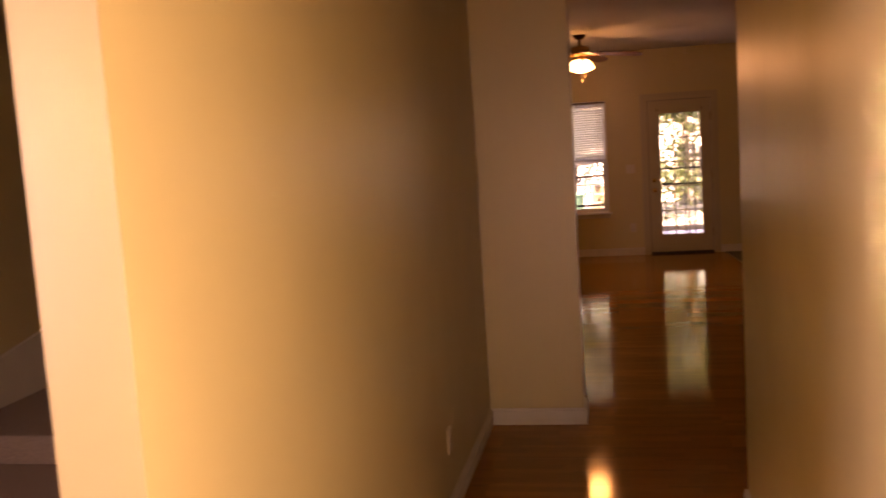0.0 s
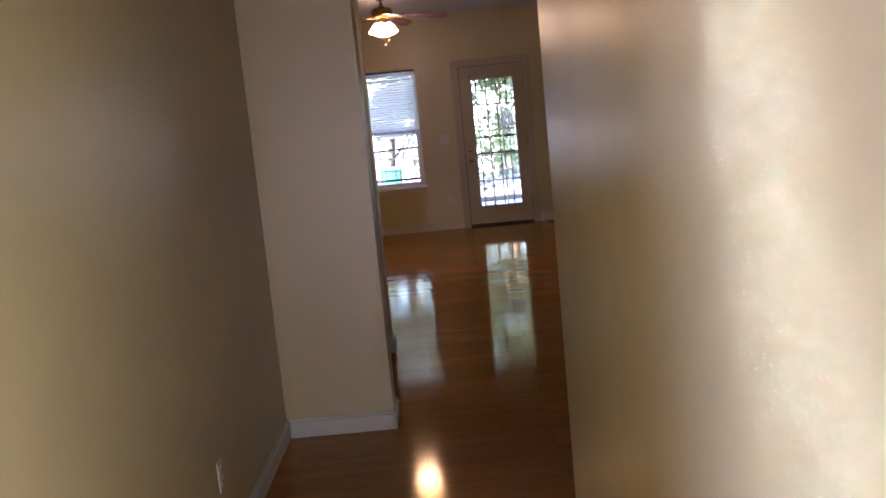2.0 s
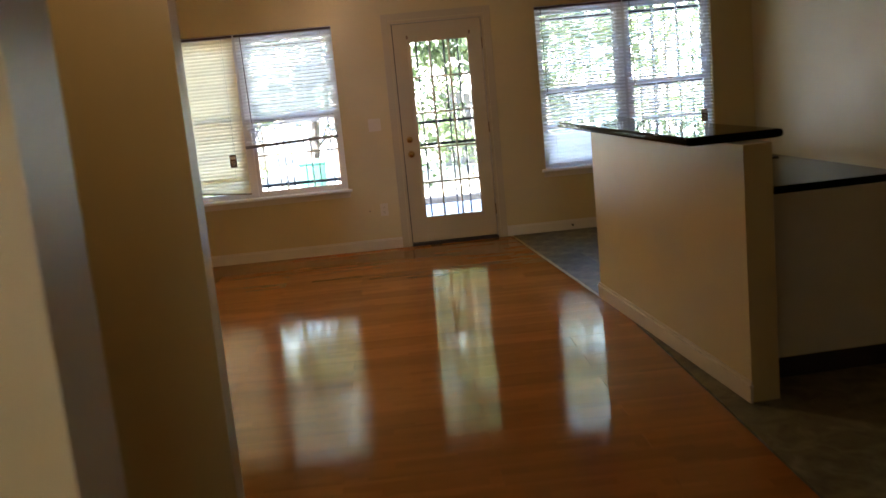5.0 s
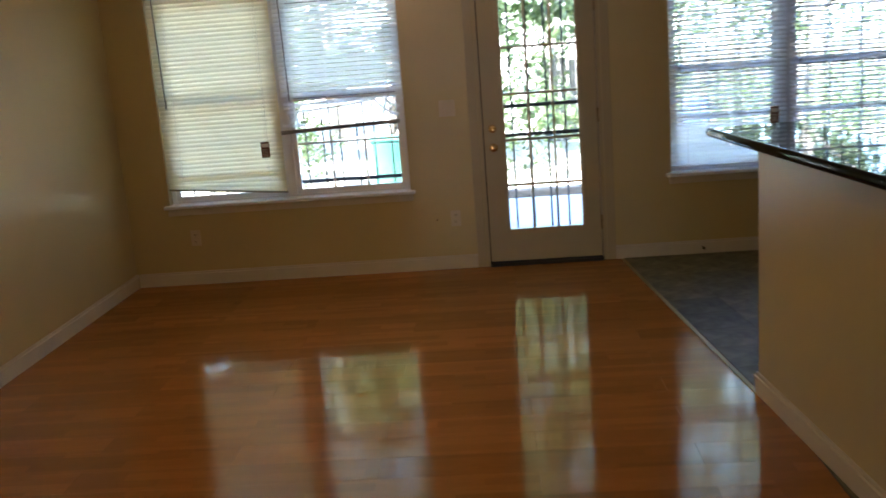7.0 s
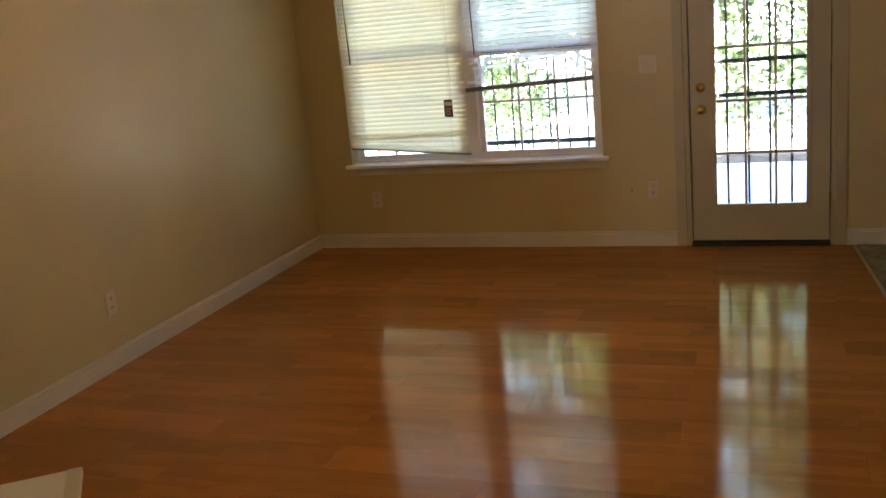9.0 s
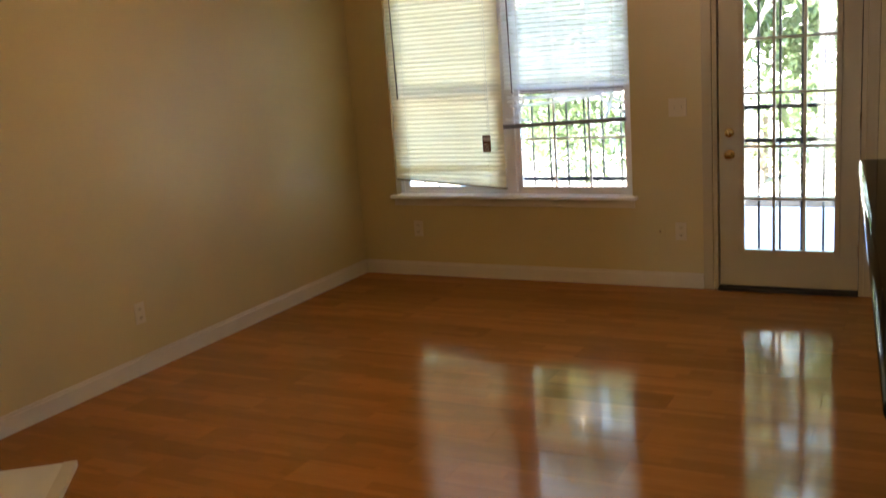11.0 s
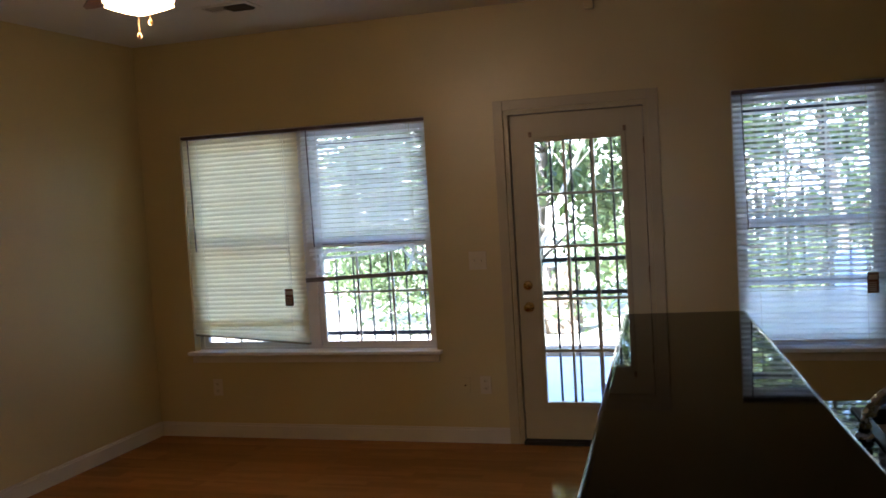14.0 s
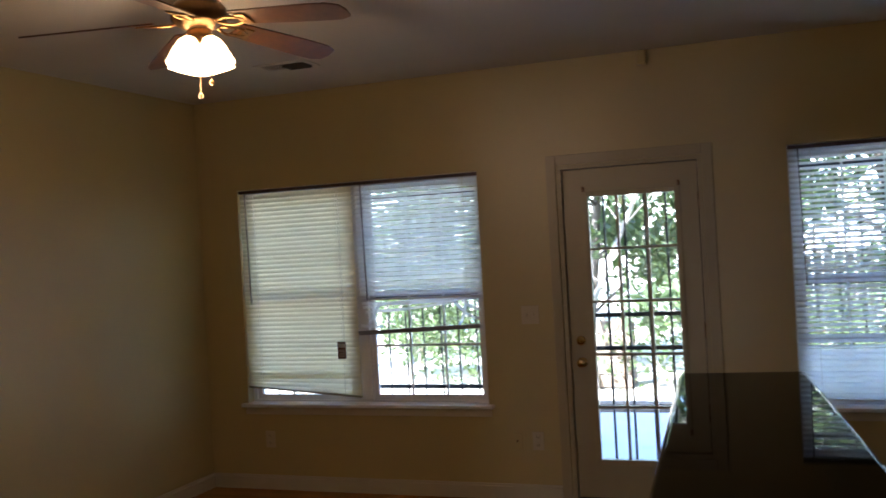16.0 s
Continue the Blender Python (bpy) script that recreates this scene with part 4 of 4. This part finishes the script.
def leaf_cloud(name, clumps, count, size, material, seed):
    """Many small leaves scattered in uneven clumps: (centre, radii)."""
    r = np.random.default_rng(seed)
    per = max(1, count // len(clumps))
    vs, fs = [], []
    for (c, rad) in clumps:
        p = r.normal(size=(per, 3))
        p /= np.linalg.norm(p, axis=1)[:, None]
        p = np.array(c) + p * (r.random(per) ** 0.45)[:, None] * np.array(rad)
        a = r.normal(size=(per, 3))
        a /= np.linalg.norm(a, axis=1)[:, None]
        t = r.normal(size=(per, 3))
        t -= (t * a).sum(1)[:, None] * a
        t /= np.linalg.norm(t, axis=1)[:, None]
        q = np.cross(a, t)
        s = size * (0.6 + 0.8 * r.random(per))[:, None]
        vs.append(np.stack([p - t * s, p - q * s * 0.45 + a * s * 0.12, p + t * s, p + q * s * 0.45 + a * s * 0.12], 1).reshape(-1, 3))
    v = np.concatenate(vs)
    me = bpy.data.meshes.new(name)
    me.from_pydata(v.tolist(), [], np.arange(len(v)).reshape(-1, 4).tolist())
    me.materials.append(material)
    return me


def tree(at, height, lean, spread, leaves, seed, material, label, size=0.10, girth=0.13, bark=BARK):
    r = random.Random(seed)
    x, y = at
    t = thing("tree", label, "tree", (x, y, -0.16), group="trees behind the house")
    bm = bmesh.new()
    trunk = [Vector((x + lean[0] * u + 0.12 * math.sin(3 * u + seed), y + lean[1] * u, -0.2 + height * 0.75 * u)) for u in (k / 7 for k in range(8))]
    add_tube(bm, trunk, [girth * (1 - 0.75 * k / 7) * height / 7 for k in range(8)], 9)
    clumps = []
    for k in range(16):
        u = 0.25 + 0.75 * (k / 15)
        b0 = trunk[min(7, int(u * 7))]
        ang = r.uniform(0, 2 * math.pi)
        L = spread * r.uniform(0.4, 1.0)
        tip = b0 + Vector((math.cos(ang) * L, math.sin(ang) * L, r.uniform(0.1, 0.5) * height * 0.35))
        mid = (b0 + tip) / 2 + Vector((0, 0, 0.2))
        add_tube(bm, [b0, mid, tip], [0.27 * girth * height / 7, 0.17 * girth * height / 7, 0.007], 6)
        for c in (mid, tip, tip + Vector((r.uniform(-1, 1), r.uniform(-1, 1), r.uniform(-0.6, 0.6))) * spread * 0.35):
            q = r.uniform(0.28, 0.55) * spread * 0.55
            clumps.append((tuple(c), (q, q, q * 0.6)))
    part("trunk", bm, bark, t)
    crown = new("crown", leaf_cloud("crown", clumps, leaves, size, material, seed))
    crown.parent = t
    crown.matrix_parent_inverse = t.matrix_basis.inverted()


tree((1.1, 7.0), 7.0, (0.6, 0.4), 2.3, 4800, 1, LEAF, "leafy green tree with a dark trunk behind the patio", girth=0.09, bark=BARKD)
tree((1.05, 5.5), 6.0, (2.4, 0.2), 2.0, 3200, 2, LEAF, "leafy green tree with a slender leaning pale trunk", girth=0.05)
tree((5.4, 7.2), 7.5, (-0.6, 0.2), 2.4, 4600, 3, LEAF, "leafy green tree behind the kitchen window", girth=0.08, bark=BARKD)
tree((-1.6, 8.0), 7.5, (0.5, 0.2), 2.4, 5600, 4, LEAF, "leafy green tree beyond the patio")
tree((8.2, 9.0), 8.5, (-0.8, 0.0), 2.8, 3800, 5, LEAFD, "tall dark green tree beyond the fence", 0.09)
tree((3.8, 12.0), 10, (0.4, 0.0), 3.2, 3400, 6, LEAFD, "tall dark green tree among distant woods", 0.1)
tree((-0.5, 13.0), 10, (-0.4, 0.0), 3.2, 4500, 7, LEAFD, "tall dark green tree among distant woods", 0.1)
tree((-5.0, 11.0), 9, (0.3, 0.0), 3.0, 7000, 8, LEAFD, "tall dark green tree among distant woods", 0.1)
shr = [((random.uniform(-4, 10), random.uniform(5.0, 6.6), random.uniform(0.1, 0.9)), (0.55, 0.4, 0.45)) for _ in range(46)]
# leafy bushes at the yard's edge
shr += [((random.uniform(-1.6, 0.4), random.uniform(5.4, 7.0), random.uniform(0.1, 1.6)), (0.5, 0.4, 0.4)) for _ in range(16)]
shr += [((random.uniform(2.0, 3.6), random.uniform(6.0, 8.0), random.uniform(0.2, 2.4)), (0.5, 0.4, 0.45)) for _ in range(12)]
sh = tagged(new("undergrowth", leaf_cloud("undergrowth", shr, 12000, 0.05, LEAF, 21)), "tangled sunlit shrubs and vines along the yard", "shrubs", "", "stuff")
far = [((random.uniform(-16, 20), random.uniform(16, 22), random.uniform(0.2, 9.0)), (2.0, 1.2, 1.4)) for _ in range(90)]
tagged(new("far_woods", leaf_cloud("far_woods", far, 20000, 0.15, LEAF, 22)), "distant dense green woods behind the yard", "woods", "", "stuff")

fence = thing("fence", "weathered grey wooden fence behind the trees", "fence", (3, 9.6, -0.16))
for k in range(46):
    x = 3.6 + k * 0.15
    h = 1.25 + 0.05 * math.sin(k * 1.7)
    part("board", boxes((x, 9.6, -0.16, x + 0.135, 9.62, h)), FENCEW, fence)
for z in (0.15, 0.95):
    part("rail", boxes((3.5, 9.625, z, 10.6, 9.665, z + 0.09)), FENCEW, fence)
gb = thing("garbage_bin", "green plastic garbage bin standing in the yard", "bin", (1.4, 5.0, -0.16))
part("body", lathe([(0.19, -0.16), (0.21, -0.1), (0.255, 0.46), (0.27, 0.50)], 4, Matrix.Translation((1.4, 5.0, 0)) @ Matrix.Rotation(radians(45), 4, "Z")), BIN, gb)
part("lid", boxes((1.19, 4.79, 0.50, 1.61, 5.21, 0.545), bevel=0.018), BIN, gb)
bk = thing("drum", "pale grey-blue plastic drum standing in the yard", "drum", (4.97, 3.9, -0.16))
part("body", lathe([(0.125, -0.16), (0.138, -0.12), (0.138, 0.30), (0.146, 0.32), (0.138, 0.34), (0.138, 0.76), (0.115, 0.83), (0.0, 0.86)], 28, Matrix.Translation((4.97, 3.9, 0))), DRUMB, bk)
cr = thing("wooden_crate", "dark brown weathered wooden crate in the yard", "crate", (1.96, 5.5, -0.16))
for k in range(5):
    part("board", boxes((1.72, 5.32, -0.14 + 0.16 * k, 2.12, 5.345, 0.005 + 0.16 * k), bevel=0.004), MULCH, cr)
    part("board", boxes((2.095, 5.346, -0.14 + 0.16 * k, 2.12, 5.70, 0.005 + 0.16 * k), bevel=0.004), MULCH, cr)
for x in (1.73, 2.06):
    for y in (5.348, 5.66):
        part("post", boxes((x, y, -0.16, x + 0.034, y + 0.034, 0.66)), MULCH, cr)

# ---- floor pieces: laminate boards along the room's width, stone-look vinyl tiles ----
_boards = {}


def board(x0, x1, y0, y1, z, material, parent, name, key_digits=3):
    """One board with eased edges; alike boards share a mesh."""
    L, W = round(x1 - x0, key_digits), round(y1 - y0, key_digits)
    if (name, L, W) not in _boards:
        bm = bmesh.new()
        e = 0.0008
        lo = [bm.verts.new((sx * L / 2, sy * W / 2, -0.012)) for sx, sy in ((-1, -1), (1, -1), (1, 1), (-1, 1))]
        mi = [bm.verts.new((sx * L / 2, sy * W / 2, -e)) for sx, sy in ((-1, -1), (1, -1), (1, 1), (-1, 1))]
        hi = [bm.verts.new((sx * (L / 2 - e), sy * (W / 2 - e), 0)) for sx, sy in ((-1, -1), (1, -1), (1, 1), (-1, 1))]
        bm.faces.new(hi)
        for a, c in ((lo, mi), (mi, hi)):
            for i in range(4):
                j = (i + 1) % 4
                bm.faces.new((a[i], a[j], c[j], c[i]))
        _boards[(name, L, W)] = mesh_of(name, bm, material)
    ob = new(name, _boards[(name, L, W)])
    ob.location = ((x0 + x1) / 2, (y0 + y1) / 2, z)
    ob.parent = parent
    return ob


def lay(xa, xb, ya, yb, width, length, seed):
    r = random.Random(seed)
    y, k = yb, 0
    while y > ya + 1e-3:
        y0 = max(ya, y - width)
        x = xa
        first = length * (0.25 + 0.25 * ((k * 2) % 4))
        while x < xb - 1e-3:
            x1 = min(xb, x + (first if x == xa else length))
            if xb - x1 < 0.08:
                x1 = xb
            board(x + 0.0002, x1 - 0.0002, y0 + 0.0002, y - 0.0002, 0.0, FLOORW, floor, "plank")
            x = x1
        y, k = y0, k + 1


lay(0.0, 3.86, -5.85, 0.0, 0.19, 1.25, 1)
lay(1.22, 3.86, -8.82, -5.85, 0.19, 1.25, 2)
lay(1.22, 2.755, -11.63, -8.82, 0.19, 1.25, 3)
lay(-1.80, 2.755, -15.06, -11.63, 0.38, 2.5, 4)
struct("stair_hall_carpet", boxes((-1.80, -11.63, -0.012, 1.22, -7.30, 0.0)), CARPET, "brown carpet in the stair hall", "carpet")
for i in range(8):
    for j in range(9):
        x0, y0 = 0.017 + i * 0.3048, 2.755 - (j + 1) * 0.3048
        c = EDGE @ Vector((x0 + 0.15, y0 + 0.15, 0))
        if c.x < 6.0 and c.y < -0.02:
            tile = board(x0 + 0.0006, x0 + 0.3042, y0 + 0.0006, y0 + 0.3042, 0.004, VINYLT, floor, "tile")
            tile.matrix_basis = EDGE @ Matrix.Translation(tile.location)
struct("kitchen_floor", boxes((3.87, -8.82, -0.012, 6.0, -2.9, 0.0)), VINYLT, "grey-green stone-look vinyl kitchen floor", "floor")
